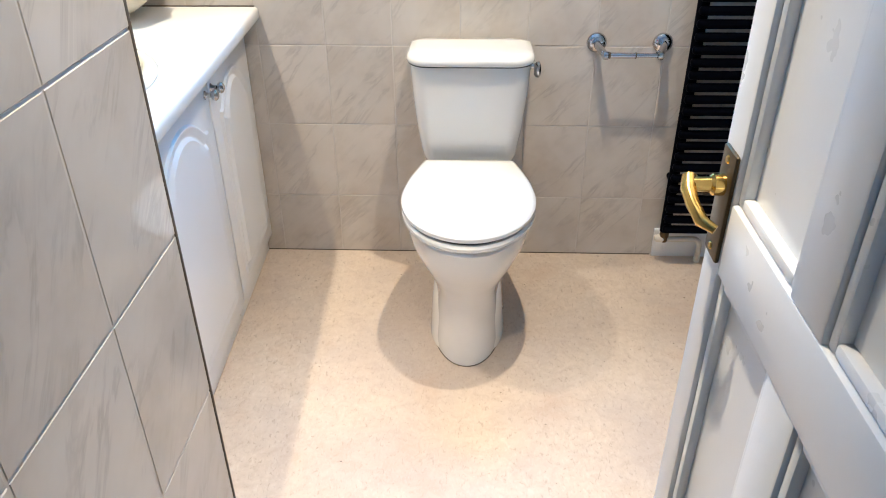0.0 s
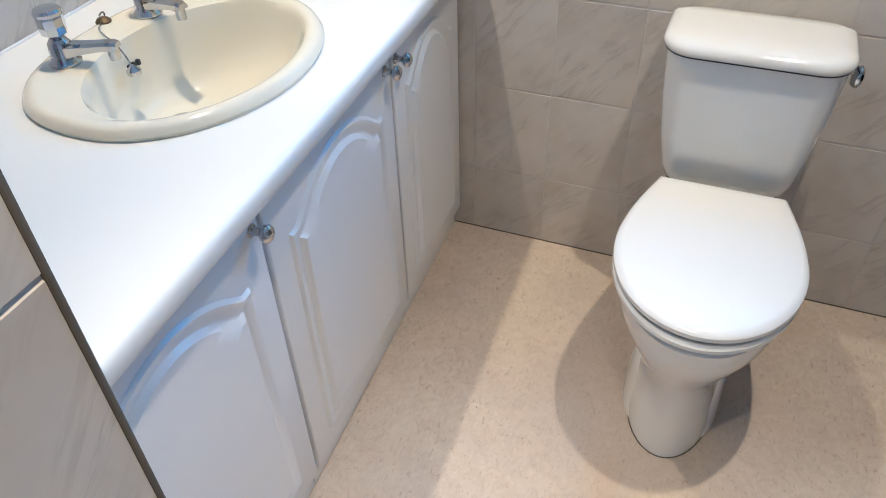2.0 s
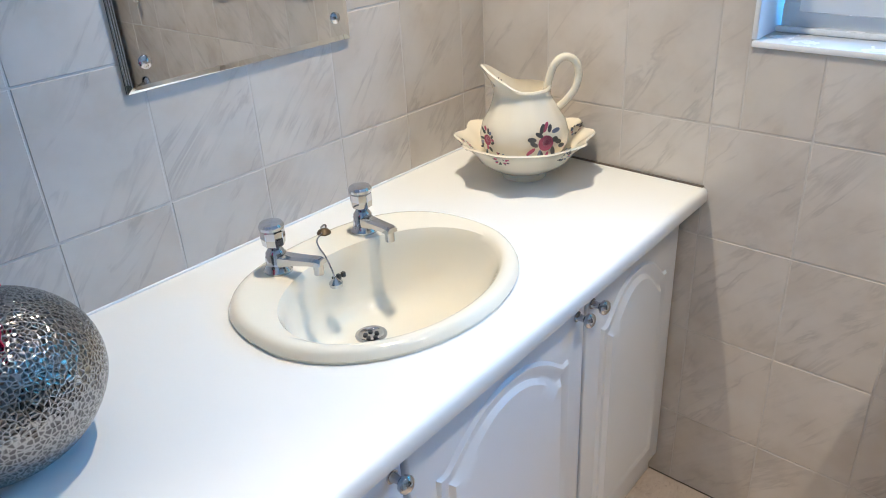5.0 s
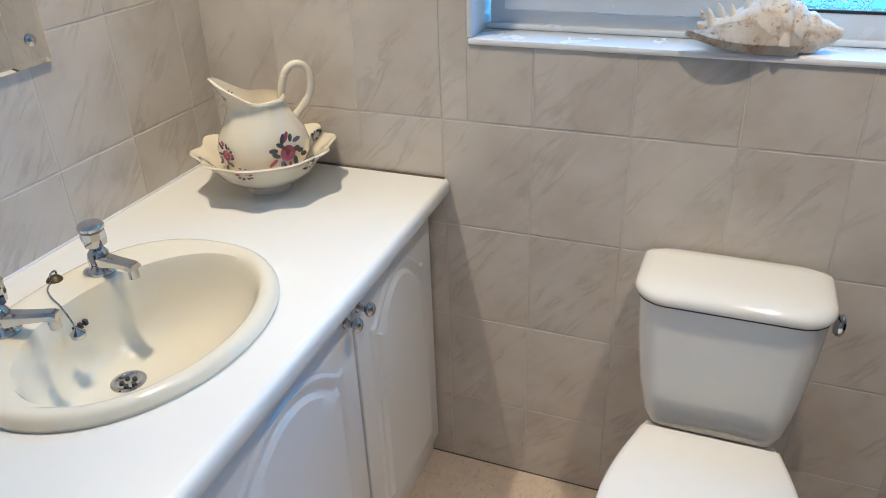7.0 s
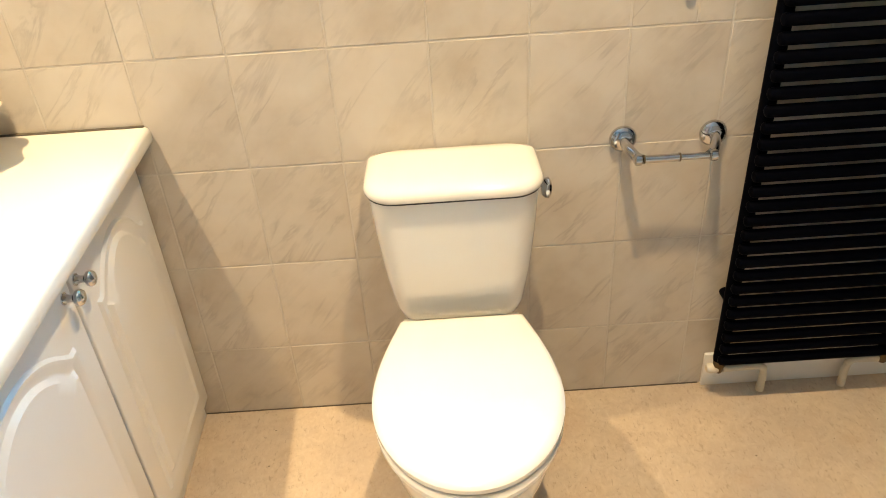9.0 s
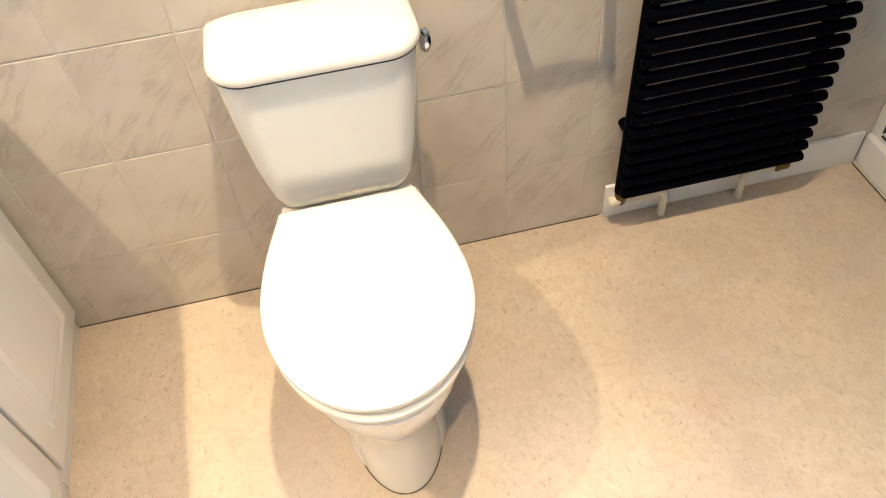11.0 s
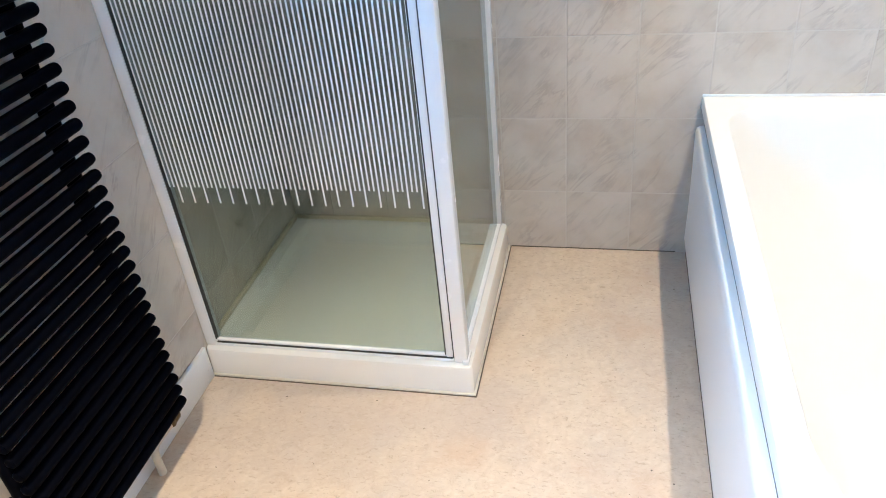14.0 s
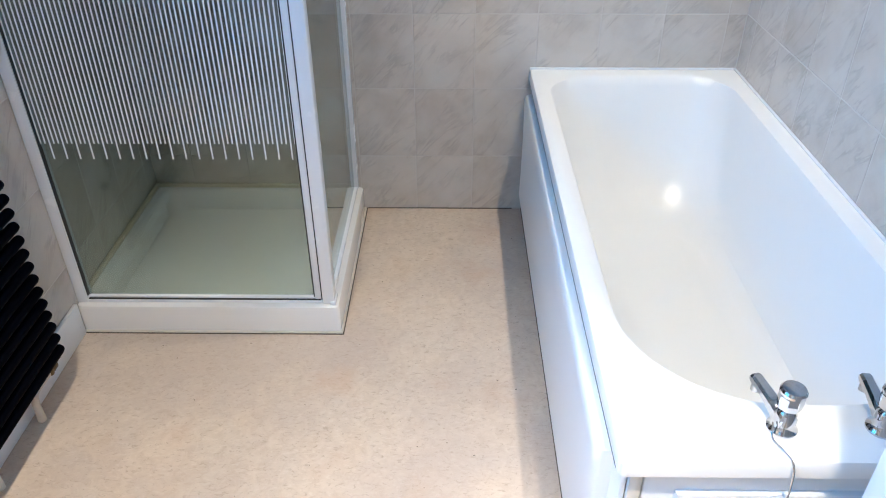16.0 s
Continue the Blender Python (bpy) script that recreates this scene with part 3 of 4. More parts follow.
for y in (y0 + 0.040, y1 - 0.034):
    for z in (z0 + 0.045, z1 - 0.045):
        part("screw", lathe((0.0072, y, z), [(0.011, 0), (0.011, 0.002), (0.008, 0.005), (0.001, 0.0065)], 18, "x"), CHROME, mi, "domed chrome mirror screw")


# ---- jug and bowl on the worktop ----
def wavy_ring(cx, cy, r, z, lobes, amp, zamp=0.0, n=96, shift=0.0):
    out = []
    for i in range(n):
        a = 2 * math.pi * i / n
        k = math.cos(lobes * a + shift)
        out.append(Vector((cx + (r * (1 + amp * k)) * math.cos(a), cy + (r * (1 + amp * k)) * math.sin(a), z + zamp * k)))
    return out


JX, JY = 0.234, 1.900


def decal(name, centre, normal, up, shapes, parent):
    """Small printed sprigs: flat petals lying on a glazed surface."""
    n = Vector(normal).normalized()
    s = Vector(up).cross(n).normalized()
    u = n.cross(s)
    for mat, du, dv, r, q, turn in shapes:
        pts = []
        for i in range(12):
            a = 2 * math.pi * i / 12
            p, w = r * math.cos(a), q * math.sin(a)
            pts.append(Vector(centre) + s * (du + p * math.cos(turn) - w * math.sin(turn)) + u * (dv + p * math.sin(turn) + w * math.cos(turn)))
        part(name, extrude_poly([p + n * 0.0006 for p in pts], n * 0.0006), mat, parent)


def sprig(rng, size, rose=True):
    out = []
    for i in range(15):
        a = 2 * math.pi * i / 7.5 + rng.uniform(-0.3, 0.3)
        d = size * rng.uniform(0.55, 1.0)
        out.append((rng.choice([LEAF, LEAF, BLUEP, ROSE]), d * math.cos(a), d * math.sin(a), size * rng.uniform(0.16, 0.30), size * rng.uniform(0.09, 0.15), a + rng.uniform(-0.6, 0.6)))
    if rose:
        out += [(ROSE, 0, 0, size * 0.44, size * 0.42, 0), (PINK, size * 0.07, size * 0.08, size * 0.30, size * 0.26, 0.5), (ROSE, size * 0.02, size * 0.02, size * 0.16, size * 0.12, 1.0)]
    return out


PINK = plain("pink_print", (0.78, 0.36, 0.42), 0.15, grain=0.4, scale=120)


def build_bowl_and_jug():
    z = TOPZ
    b = thing("china_wash_bowl", (JX, JY, z), "cream scalloped china bowl with rose sprigs", "bowl")
    prof = [(0.050, 0.0, 0), (0.052, 0.010, 0), (0.050, 0.016, 0.0), (0.078, 0.026, 0.008), (0.108, 0.050, 0.018), (0.124, 0.074, 0.028), (0.143, 0.090, 0.045), (0.150, 0.095, 0.05), (0.147, 0.098, 0.05)]
    inner = [(0.139, 0.094, 0.045), (0.118, 0.076, 0.028), (0.100, 0.052, 0.018), (0.070, 0.030, 0.0), (0.03, 0.024, 0)]
    rings = [wavy_ring(JX, JY, r, z + h, 10, a, 0.05 * a) for r, h, a in prof + inner]
    part("body", loft(rings), CHINA, b)
    rng = random.Random(4)
    for a in (-15, -75, -130, 60, 150):
        ca, sa = math.cos(radians(a)), math.sin(radians(a))
        decal("rose_sprig", (JX + 0.1365 * ca, JY + 0.1365 * sa, z + 0.082), (ca, sa, -0.75), (0, 0, 1), sprig(rng, 0.017, False), b)
        decal("rose_sprig", (JX + 0.130 * ca, JY + 0.130 * sa, z + 0.088), (-ca, -sa, 1.1), (0, 0, 1), sprig(rng, 0.017, False), b)
    j = thing("china_jug", (JX, JY, z + 0.026), "cream china water jug with pink rose print", "jug")
    zb = z + 0.026
    spout, rings = Vector((-0.72, -0.69, 0)), []
    back = [(0.052, 0, 0), (0.060, 0.006, 0), (0.082, 0.026, 0), (0.095, 0.052, 0), (0.097, 0.078, 0), (0.090, 0.104, 0), (0.076, 0.126, 0.02), (0.066, 0.146, 0.06), (0.060, 0.160, 0.14), (0.061, 0.173, 0.30), (0.067, 0.184, 0.50), (0.067, 0.190, 0.62)]
    for r, h, pull in back:
        ring = []
        for i in range(56):
            a = 2 * math.pi * i / 56
            d = Vector((math.cos(a), math.sin(a), 0))
            f = max(0.0, d.dot(spout)) ** 2.2
            rr = r * (1 + 0.012 * math.cos(10 * a)) * (1 - 0.25 * (pull > 0.05) * (1 - max(0, d.dot(spout))) * pull) * (1 + 0.62 * pull * f)
            ring.append(Vector((JX, JY, zb + h + 0.062 * pull * f - 0.02 * pull * (1 - f))) + d * rr)
        rings.append(ring)
    def shrink(ring, k, dz):
        return [Vector((JX + (p.x - JX) * k, JY + (p.y - JY) * k, p.z + dz)) for p in ring]
    rings += [shrink(rings[-1], 0.94, 0.001), shrink(rings[-2], 0.93, 0), shrink(rings[-4], 0.90, 0), shrink(rings[4], 0.4, 0)]
    body = part("body", loft(rings), CHINA, j)
    hd = -spout
    def at(o, h):
        return Vector((JX, JY, zb + h)) + hd * o
    pts = [at(0.050, 0.158), at(0.054, 0.190), at(0.066, 0.222), at(0.088, 0.236), at(0.110, 0.226), at(0.118, 0.198), at(0.112, 0.168), at(0.096, 0.146), at(0.078, 0.128), at(0.064, 0.122)]
    part("handle", tube(smooth_line(pts), 0.0085, 12), CHINA, j, "looped cream china handle")
    rng = random.Random(9)
    decal("rose_print", Vector((JX, JY, zb + 0.078)) + Vector((0.90, -0.44, 0)).normalized() * 0.0970, Vector((0.90, -0.44, 0.0)), (0, 0, 1), sprig(rng, 0.041), j)
    decal("rose_print", Vector((JX, JY, zb + 0.078)) + Vector((-0.30, -0.95, 0)).normalized() * 0.0970, Vector((-0.30, -0.95, 0)), (0, 0, 1), sprig(rng, 0.028), j)
    decal("rose_print", Vector((JX, JY, zb + 0.196)) + spout * 0.068 + Vector((0.02, -0.012, 0)), Vector((0.6, -0.25, 0.5)), (0, 0, 1), sprig(rng, 0.012, False), j)


build_bowl_and_jug()


# ---- vase with flowers ----
def build_vase():
    vx, vy, z = 0.245, 0.762, TOPZ
    v = thing("silver_vase", (vx, vy, z), "round hammered silver vase", "vase")
    prof = [(0.055, 0), (0.075, 0.004), (0.110, 0.030), (0.135, 0.070), (0.142, 0.105), (0.134, 0.145), (0.108, 0.180), (0.072, 0.202), (0.045, 0.211), (0.036, 0.216), (0.032, 0.214), (0.034, 0.19)]
    pts = smooth_line([Vector((r, 0, h)) for r, h in prof], 3)
    part("body", lathe((vx, vy, z), [(p.x, p.z) for p in pts], 64), HAMMERED, v)
    part("neck_ring", lathe((vx, vy, z + 0.211), [(0.040, 0), (0.042, 0.003), (0.040, 0.006), (0.036, 0.007)], 40, cap=(False, False)), CHROME, v)
    f = thing("artificial_orchid", (vx, vy, z + 0.20), "magenta artificial flower stems in a silver vase", "flowers")
    rng = random.Random(2)
    for k in range(3):
        a = 2.1 * k + 0.6
        stem = smooth_line([Vector((vx, vy, z + 0.15)), Vector((vx + 0.02 * math.cos(a), vy + 0.02 * math.sin(a), z + 0.28)), Vector((vx + 0.05 * math.cos(a), vy + 0.05 * math.sin(a), z + 0.42)), Vector((vx + 0.09 * math.cos(a), vy + 0.09 * math.sin(a), z + 0.55))])
        part("stem", tube(stem, 0.003, 6), LEAFG, f, "green stem")
    for k in range(40):
        a, h = rng.uniform(0, 6.28), rng.uniform(0.18, 0.48)
        d = rng.uniform(0.035, 0.10)
        c = Vector((vx + 0.045 + d * math.cos(a), vy - 0.062 + d * math.sin(a) * 0.9, z + h))
        out = Vector((math.cos(a), math.sin(a), rng.uniform(-0.2, 0.5))).normalized()
        for i in range(5):
            b = 2 * math.pi * i / 5 + rng.uniform(-0.2, 0.2)
            s = out.orthogonal().normalized()
            s = (Matrix.Rotation(b, 3, out) @ s)
            w = out.cross(s)
            L, B = rng.uniform(0.032, 0.042), rng.uniform(0.020, 0.027)
            rows = []
            for q in range(6):
                u = q / 5
                wd = B * math.sin(math.pi * (0.12 + 0.80 * u)) + 0.001
                bend = out * (0.016 * math.sin(2.4 * u) - 0.012 * u * u)
                rows.append([c + s * (L * u) + bend + w * (wd * e) + out * (0.005 * abs(e) ** 1.5) for e in (-1, -0.5, 0, 0.5, 1)])
            bm = loft(rows, False, (False, False))
            bmesh.ops.solidify(bm, geom=list(bm.faces), thickness=0.0006)
            part("petal", bm, rng.choice([PETAL, PETAL, PETAL_DARK]), f)


LEAFG = plain("stem_green", (0.08, 0.13, 0.04), 0.6)
build_vase()


# ---- conch shell on the sill ----
def build_conch():
    cx, cy, z = 1.205, Y1 + 0.022, WZ0 + 0.012
    s = thing("conch_shell", (cx, cy, z), "large cream and brown spiny conch shell", "shell")
    def along(u, table):
        for (u0, h0), (u1, h1) in zip(table, table[1:]):
            if u <= u1:
                return h0 + (h1 - h0) * (u - u0) / (u1 - u0)
        return table[-1][1]
    top = [(0, 0.046), (0.10, 0.052), (0.22, 0.062), (0.34, 0.080), (0.46, 0.100), (0.53, 0.108), (0.62, 0.098), (0.76, 0.074), (0.90, 0.056), (1, 0.046)]
    low = [(0, 0.026), (0.12, 0.010), (0.26, 0.001), (0.80, 0.0), (0.90, 0.012), (1, 0.030)]
    deep = [(0, 0.006), (0.15, 0.026), (0.4, 0.042), (0.6, 0.042), (0.85, 0.020), (1, 0.004)]
    rings, n = [], 40
    for i in range(56):
        u = i / 55
        t, b, w = along(u, top), along(u, low), along(u, deep)
        ring = []
        for k in range(n):
            a = 2 * math.pi * k / n
            rib = 1 + 0.085 * math.sin(62 * u + 1.2 * a) * max(0, min(1, (u - 0.45) * 5)) + 0.03 * math.sin(9 * a + 20 * u)
            fold = 0.010 * math.exp(-((a - 5.2) / 0.35) ** 2) * math.sin(math.pi * min(1, u * 1.4))
            py = (w + fold) * math.cos(a) * rib
            pz = 0.5 * (t - b) * math.sin(a)
            pz *= rib if pz > 0 else 1
            ring.append(Vector((cx - 0.118 + 0.240 * u, cy - py, z + 0.5 * (t + b) + pz)))
        rings.append(ring)
    part("body", loft(rings), SHELL, s)
    lip = []
    for i in range(12):
        u = i / 11
        x = cx - 0.136 + 0.19 * u
        rise = 0.030 * (1 - u) ** 2
        bow = 0.022 * math.sin(math.pi * min(1, 0.15 + u))
        lip.append([Vector((x, cy - 0.030 - bow, z + rise + 0.001)), Vector((x + 0.006, cy - 0.038 - bow, z + rise + 0.012 + 0.010 * u)), Vector((x + 0.018, cy - 0.028 - 0.5 * bow, z + 0.034 + 0.030 * math.sin(math.pi * u * 0.9)))])
    bm = loft(lip, False, (False, False))
    bmesh.ops.solidify(bm, geom=list(bm.faces), thickness=0.005)
    part("lip", bm, SHELL, s, "flared brown-edged lip")
    for dx, dy, h, r, lean in ((0.006, -0.006, 0.127, 0.013, 0.002), (-0.034, -0.006, 0.096, 0.009, -0.004), (-0.056, -0.010, 0.082, 0.008, -0.008), (-0.074, 0.0, 0.080, 0.009, -0.012), (-0.088, -0.010, 0.074, 0.008, -0.016), (-0.098, 0.006, 0.066, 0.007, -0.018), (-0.030, -0.034, 0.070, 0.008, 0), (0.030, -0.036, 0.066, 0.007, 0.004)):
        p = Vector((cx + dx, cy + dy, z))
        part("spine", tube([p + Vector((0, 0, h - 0.045)), p + Vector((0.3 * lean, 0, h - 0.025)), p + Vector((0.7 * lean, 0, h - 0.008)), p + Vector((lean, 0, h))], r, 10, [r * 1.5, r, r * 0.6, 0.001]), SHELL, s)


build_conch()

# cord pull by the window
cp = thing("cord_pull", (1.690, Y1 - 0.016, 1.05), "small white cord pull hanging by the window", "cord pull")
part("weight", lathe((1.690, Y1 - 0.016, 1.055), [(0.004, 0), (0.011, 0.004), (0.011, 0.030), (0.006, 0.042), (0.002, 0.046)], 16), PIPE, cp)
part("cord", tube([(1.690, Y1 - 0.016, 1.10), (1.690, Y1 - 0.016, 1.6), (1.690, Y1 - 0.016, CEIL)], 0.0012, 6), UPVC, cp)


# ---- toilet ----
def egg(cx, yb, yf, wb, wm, z, n=56, ms=0.5, power=2.0):
    """An outline, straight at the back (half width wb), widest at ms of its length, round at the front."""
    L = yb - yf
    half = []
    m = n // 2
    for i in range(m + 1):
        q = i / m
        s = q if q < 0.3 else 0.3 + 0.7 * math.sin(0.5 * math.pi * (q - 0.3) / 0.7)
        if s <= ms:
            w = wb + (wm - wb) * math.sin(0.5 * math.pi * s / ms)
        else:
            w = wm * max(0.0, 1 - ((s - ms) / (1 - ms)) ** power) ** (1 / power)
        half.append((w, yb - s * L))
    right = [Vector((cx + w, y, z)) for w, y in half]
    left = [Vector((cx - w, y, z)) for w, y in reversed(half[:-1])]
    return right + left


def build_toilet():
    cx = 1.222
    t = thing("toilet", (cx, 1.7, 0), "white ceramic close-coupled toilet with lid closed", "toilet")
    pan = [(1.80, 1.450, 0.082, 0.094, 0.0, 0.5), (1.80, 1.451, 0.082, 0.094, 0.030, 0.5), (1.81, 1.458, 0.080, 0.090, 0.080, 0.5), (1.82, 1.464, 0.078, 0.086, 0.150, 0.5), (1.83, 1.460, 0.082, 0.094, 0.200, 0.5),
           (1.84, 1.445, 0.090, 0.112, 0.240, 0.48), (1.86, 1.418, 0.105, 0.142, 0.290, 0.46), (1.88, 1.398, 0.120, 0.163, 0.335, 0.45), (1.90, 1.390, 0.130, 0.172, 0.375, 0.45), (1.90, 1.390, 0.130, 0.173, 0.392, 0.45), (1.90, 1.397, 0.126, 0.168, 0.399, 0.45)]
    part("pan", loft([egg(cx, yb, yf, wb, wm, z, ms=ms) for yb, yf, wb, wm, z, ms in pan]), CERAMIC, t)
    part("foot_joint", loft([egg(cx, 1.80, 1.448, 0.084, 0.096, z) for z in (0.0005, 0.002)]), DIRT, t, "dirty sealant line round the foot")
    part("foot", loft([egg(cx, 1.81, yf, w, w + 0.012, z) for yf, w, z in ((1.475, 0.096, 0.0), (1.478, 0.096, 0.012), (1.50, 0.090, 0.10), (1.53, 0.082, 0.17), (1.56, 0.070, 0.20))]), CERAMIC, t)
    for s in (-1, 1):
        part("floor_bolt", lathe((cx + s * 0.103, 1.66, 0.055), [(0.008, -0.002), (0.008, 0.004), (0.003, 0.006)], 10, "x"), CHROME, t)
    part("seat_ring", loft([egg(cx, 1.862, 1.392, 0.130, 0.175, 0.403), egg(cx, 1.864, 1.387, 0.133, 0.179, 0.408), egg(cx, 1.864, 1.387, 0.133, 0.179, 0.416), egg(cx, 1.860, 1.393, 0.129, 0.174, 0.422)]), SEATPL, t, "white plastic seat ring")
    # dark filler painted as the shade in the gap between seat and lid
    part("bumper_gap", loft([egg(cx, 1.852, 1.402, 0.124, 0.169, z) for z in (0.422, 0.427)]), RUBBER_SHADE, t)
    lid = [(1.832, 1.398, 0.125, 0.173, 0.427), (1.834, 1.392, 0.130, 0.178, 0.432), (1.834, 1.392, 0.130, 0.178, 0.441), (1.832, 1.397, 0.127, 0.173, 0.447), (1.826, 1.409, 0.120, 0.163, 0.4505), (1.81, 1.47, 0.08, 0.11, 0.4525)]
    part("lid", loft([egg(cx, *a) for a in lid]), SEATPL, t, "glossy white closed lid")
    for s in (-1, 1):
        part("hinge", lathe((cx + s * 0.075, 1.888, 0.428), [(0.011, -0.014), (0.013, -0.010), (0.013, 0.010), (0.011, 0.014)], 16, "x"), SEATPL, t)
    # cistern
    def slab(w, y0, y1, z, r, n=8):
        pts = []
        for (px, py), a0 in (((cx + w - r, y1 - r * 0.4), 0), ((cx - w + r, y1 - r * 0.4), 90), ((cx - w + r, y0 + r), 180), ((cx + w - r, y0 + r), 270)):
            for i in range(n + 1):
                a = radians(a0 + 90 * i / n)
                k = 0.4 if py > 0.5 * (y0 + y1) else 1.0
                bow = -0.012 * (1 - ((px - cx) / w) ** 2) if k == 1.0 else 0
                pts.append(Vector((px + r * math.cos(a), py + r * k * math.sin(a) + bow, z)))
        return pts
    cis = [(0.118, 1.893, 2.045, 0.404, 0.03), (0.128, 1.885, 2.045, 0.412, 0.034), (0.138, 1.878, 2.045, 0.44, 0.038), (0.152, 1.872, 2.045, 0.52, 0.042), (0.163, 1.870, 2.045, 0.62, 0.044), (0.169, 1.868, 2.045, 0.711, 0.044)]
    part("cistern", loft([slab(w, y0, y1, z, r) for w, y0, y1, z, r in cis]), CERAMIC, t, "white ceramic cistern")
    # dark ring that draws the shade below the overhanging cistern lid
    part("lid_joint", loft([slab(0.1745, 1.8635, 2.046, z, 0.060) for z in (0.7115, 0.7155)]), RUBBER_SHADE, t, "thin dark strip as the shade line under the cistern lid")
    cl = [(0.175, 1.863, 2.047, 0.7149, 0.060), (0.179, 1.859, 2.048, 0.7189, 0.066), (0.180, 1.858, 2.048, 0.7259, 0.068), (0.177, 1.862, 2.047, 0.7339, 0.068), (0.170, 1.871, 2.043, 0.7399, 0.066), (0.152, 1.888, 2.035, 0.7439, 0.055), (0.10, 1.92, 2.01, 0.7459, 0.03)]
    part("cistern_lid", loft([slab(*a) for a in cl]), CERAMIC, t, "white ceramic cistern lid")
    # side flush lever
    h = part("flush_lever", lathe((cx + 0.165, 1.955, 0.687), [(0.013, 0), (0.013, 0.004), (0.008, 0.008), (0.008, 0.018)], 16, "x"), CHROME, t, "chrome side flush lever")
    part("lever_knob", bevelled(loft([circle((cx + 0.181 + dx, 1.945, 0.681), r, 16, "x", r * 1.5) for dx, r in ((0, 0.010), (0.006, 0.015), (0.014, 0.016), (0.019, 0.011))]), 0.001), CHROME, h)
    for s in (-1, 1):
        part("cistern_bolt", lathe((cx + s * 0.112, 1.925, 0.385), [(0.009, 0), (0.009, 0.022), (0.006, 0.03)], 10), RUBBER_SHADE, t)


build_toilet()


# ---- paper holder ----
def build_holder():
    z, yw = 0.728, Y1
    h = thing("toilet_roll_holder", (1.67, yw, z), "empty chrome toilet roll holder on tiles", "roll holder")
    for x, s in ((1.590, 1), (1.782, -1)):
        r = part("rose", lathe((x, yw, z), [(0.029, 0), (0.030, -0.004), (0.027, -0.011), (0.018, -0.016), (0.012, -0.018)], 28, "y"), CHROME, h, "round chrome wall rose")
        part("arm", tube(smooth_line([Vector((x, yw - 0.014, z)), Vector((x + 0.004 * s, yw - 0.034, z - 0.006)), Vector((x + 0.016 * s, yw - 0.060, z - 0.016)), Vector((x + 0.026 * s, yw - 0.070, z - 0.018))]), 0.011, 14, None), CHROME, r)
        part("arm_end", lathe((x + 0.018 * s, yw - 0.070, z - 0.018), [(0.006, -0.010), (0.012, -0.006), (0.013, 0.0), (0.012, 0.006), (0.006, 0.010)], 18, "x"), CHROME, r)
    b = part("roller", lathe((1.618, yw - 0.070, z - 0.018), [(0.0085, 0.0), (0.0085, 0.076)], 18, "x"), CHROME, h, "telescopic chrome roller")
    part("roller_sleeve", lathe((1.694, yw - 0.070, z - 0.018), [(0.0070, 0), (0.0070, 0.060)], 18, "x"), CHROME, b)
    for x in (1.618, 1.692):
        part("roller_collar", lathe((x, yw - 0.070, z - 0.018), [(0.0095, 0), (0.0095, 0.003)], 18, "x"), BRONZE, b)


build_holder()


# ---- radiator ----
def build_radiator():
    x0, x1, z0, z1, y = 1.850, 2.318, 0.125, 1.72, Y1 - 0.062
    r = thing("towel_radiator", (0.5 * (x0 + x1), y, z0), "black ladder towel radiator with close round bars", "radiator")
    for x in (x0 + 0.018, x1 - 0.034):
        part("upright", tube([(x, y + 0.016, z0 - 0.005), (x, y + 0.016, z1)], 0.017, 16), BLACK, r, "black vertical tube")
    pitch = 0.0366
    n = int((z1 - z0) / pitch)
    rod = lathe((0, 0, 0), [(0.005, 0.0), (0.0115, 0.004), (0.0132, 0.012), (0.0132, x1 - x0 - 0.012), (0.0115, x1 - x0 - 0.004), (0.005, x1 - x0)], 18, "x")
    first = part("bar", rod, BLACK, r, local=True)
    first.matrix_basis = Matrix.Translation((x0 - 0.5 * (x0 + x1), -0.014, 0.018))
    for i in range(1, n):
        b = new("bar", first.data)
        b.parent = r
        b.matrix_basis = Matrix.Translation((x0 - 0.5 * (x0 + x1), -0.014, 0.018 + pitch * i))
    for z in (0.30, 1.55):
        for x in (x0 + 0.018, x1 - 0.034):
            part("bracket", lathe((x, y + 0.02, z), [(0.012, 0), (0.012, 0.042)], 14, "y"), BLACK, r)
    for x, s in ((x0 + 0.018, -1), (x1 - 0.034, 1)):
        v = part("valve", lathe((x, y + 0.016, z0 - 0.045), [(0.010, 0), (0.012, 0.004), (0.012, 0.018), (0.015, 0.020), (0.015, 0.036), (0.012, 0.040)], 12), BRONZE, r, "tarnished brass radiator valve")
        part("valve_cap", lathe((x, y + 0.016, z0 - 0.034), [(0.011, 0), (0.013, s * 0.006), (0.013, s * 0.024), (0.009, s * 0.030)], 14, "x"), PIPE if s < 0 else BRONZE, v)
    for pts in ([(x0 + 0.03, y + 0.016, 0.088), (x0 + 0.10, y + 0.018, 0.088), (x0 + 0.125, y + 0.02, 0.086), (x0 + 0.137, y + 0.021, 0.076), (x0 + 0.140, y + 0.022, 0.055), (x0 + 0.140, y + 0.022, 0.0)],
                [(x1 - 0.045, y + 0.016, 0.090), (x1 - 0.085, y + 0.018, 0.090), (x1 - 0.105, y + 0.02, 0.087), (x1 - 0.115, y + 0.021, 0.076), (x1 - 0.117, y + 0.022, 0.055), (x1 - 0.117, y + 0.022, 0.0)]):
        part("pipe", tube(pts, 0.0098, 12), PIPE, r, "off-white painted copper pipe")
        part("pipe_collar", lathe((pts[-1][0], pts[-1][1], 0.0), [(0.0105, 0), (0.0105, 0.018)], 12), PIPE, r)


build_radiator()


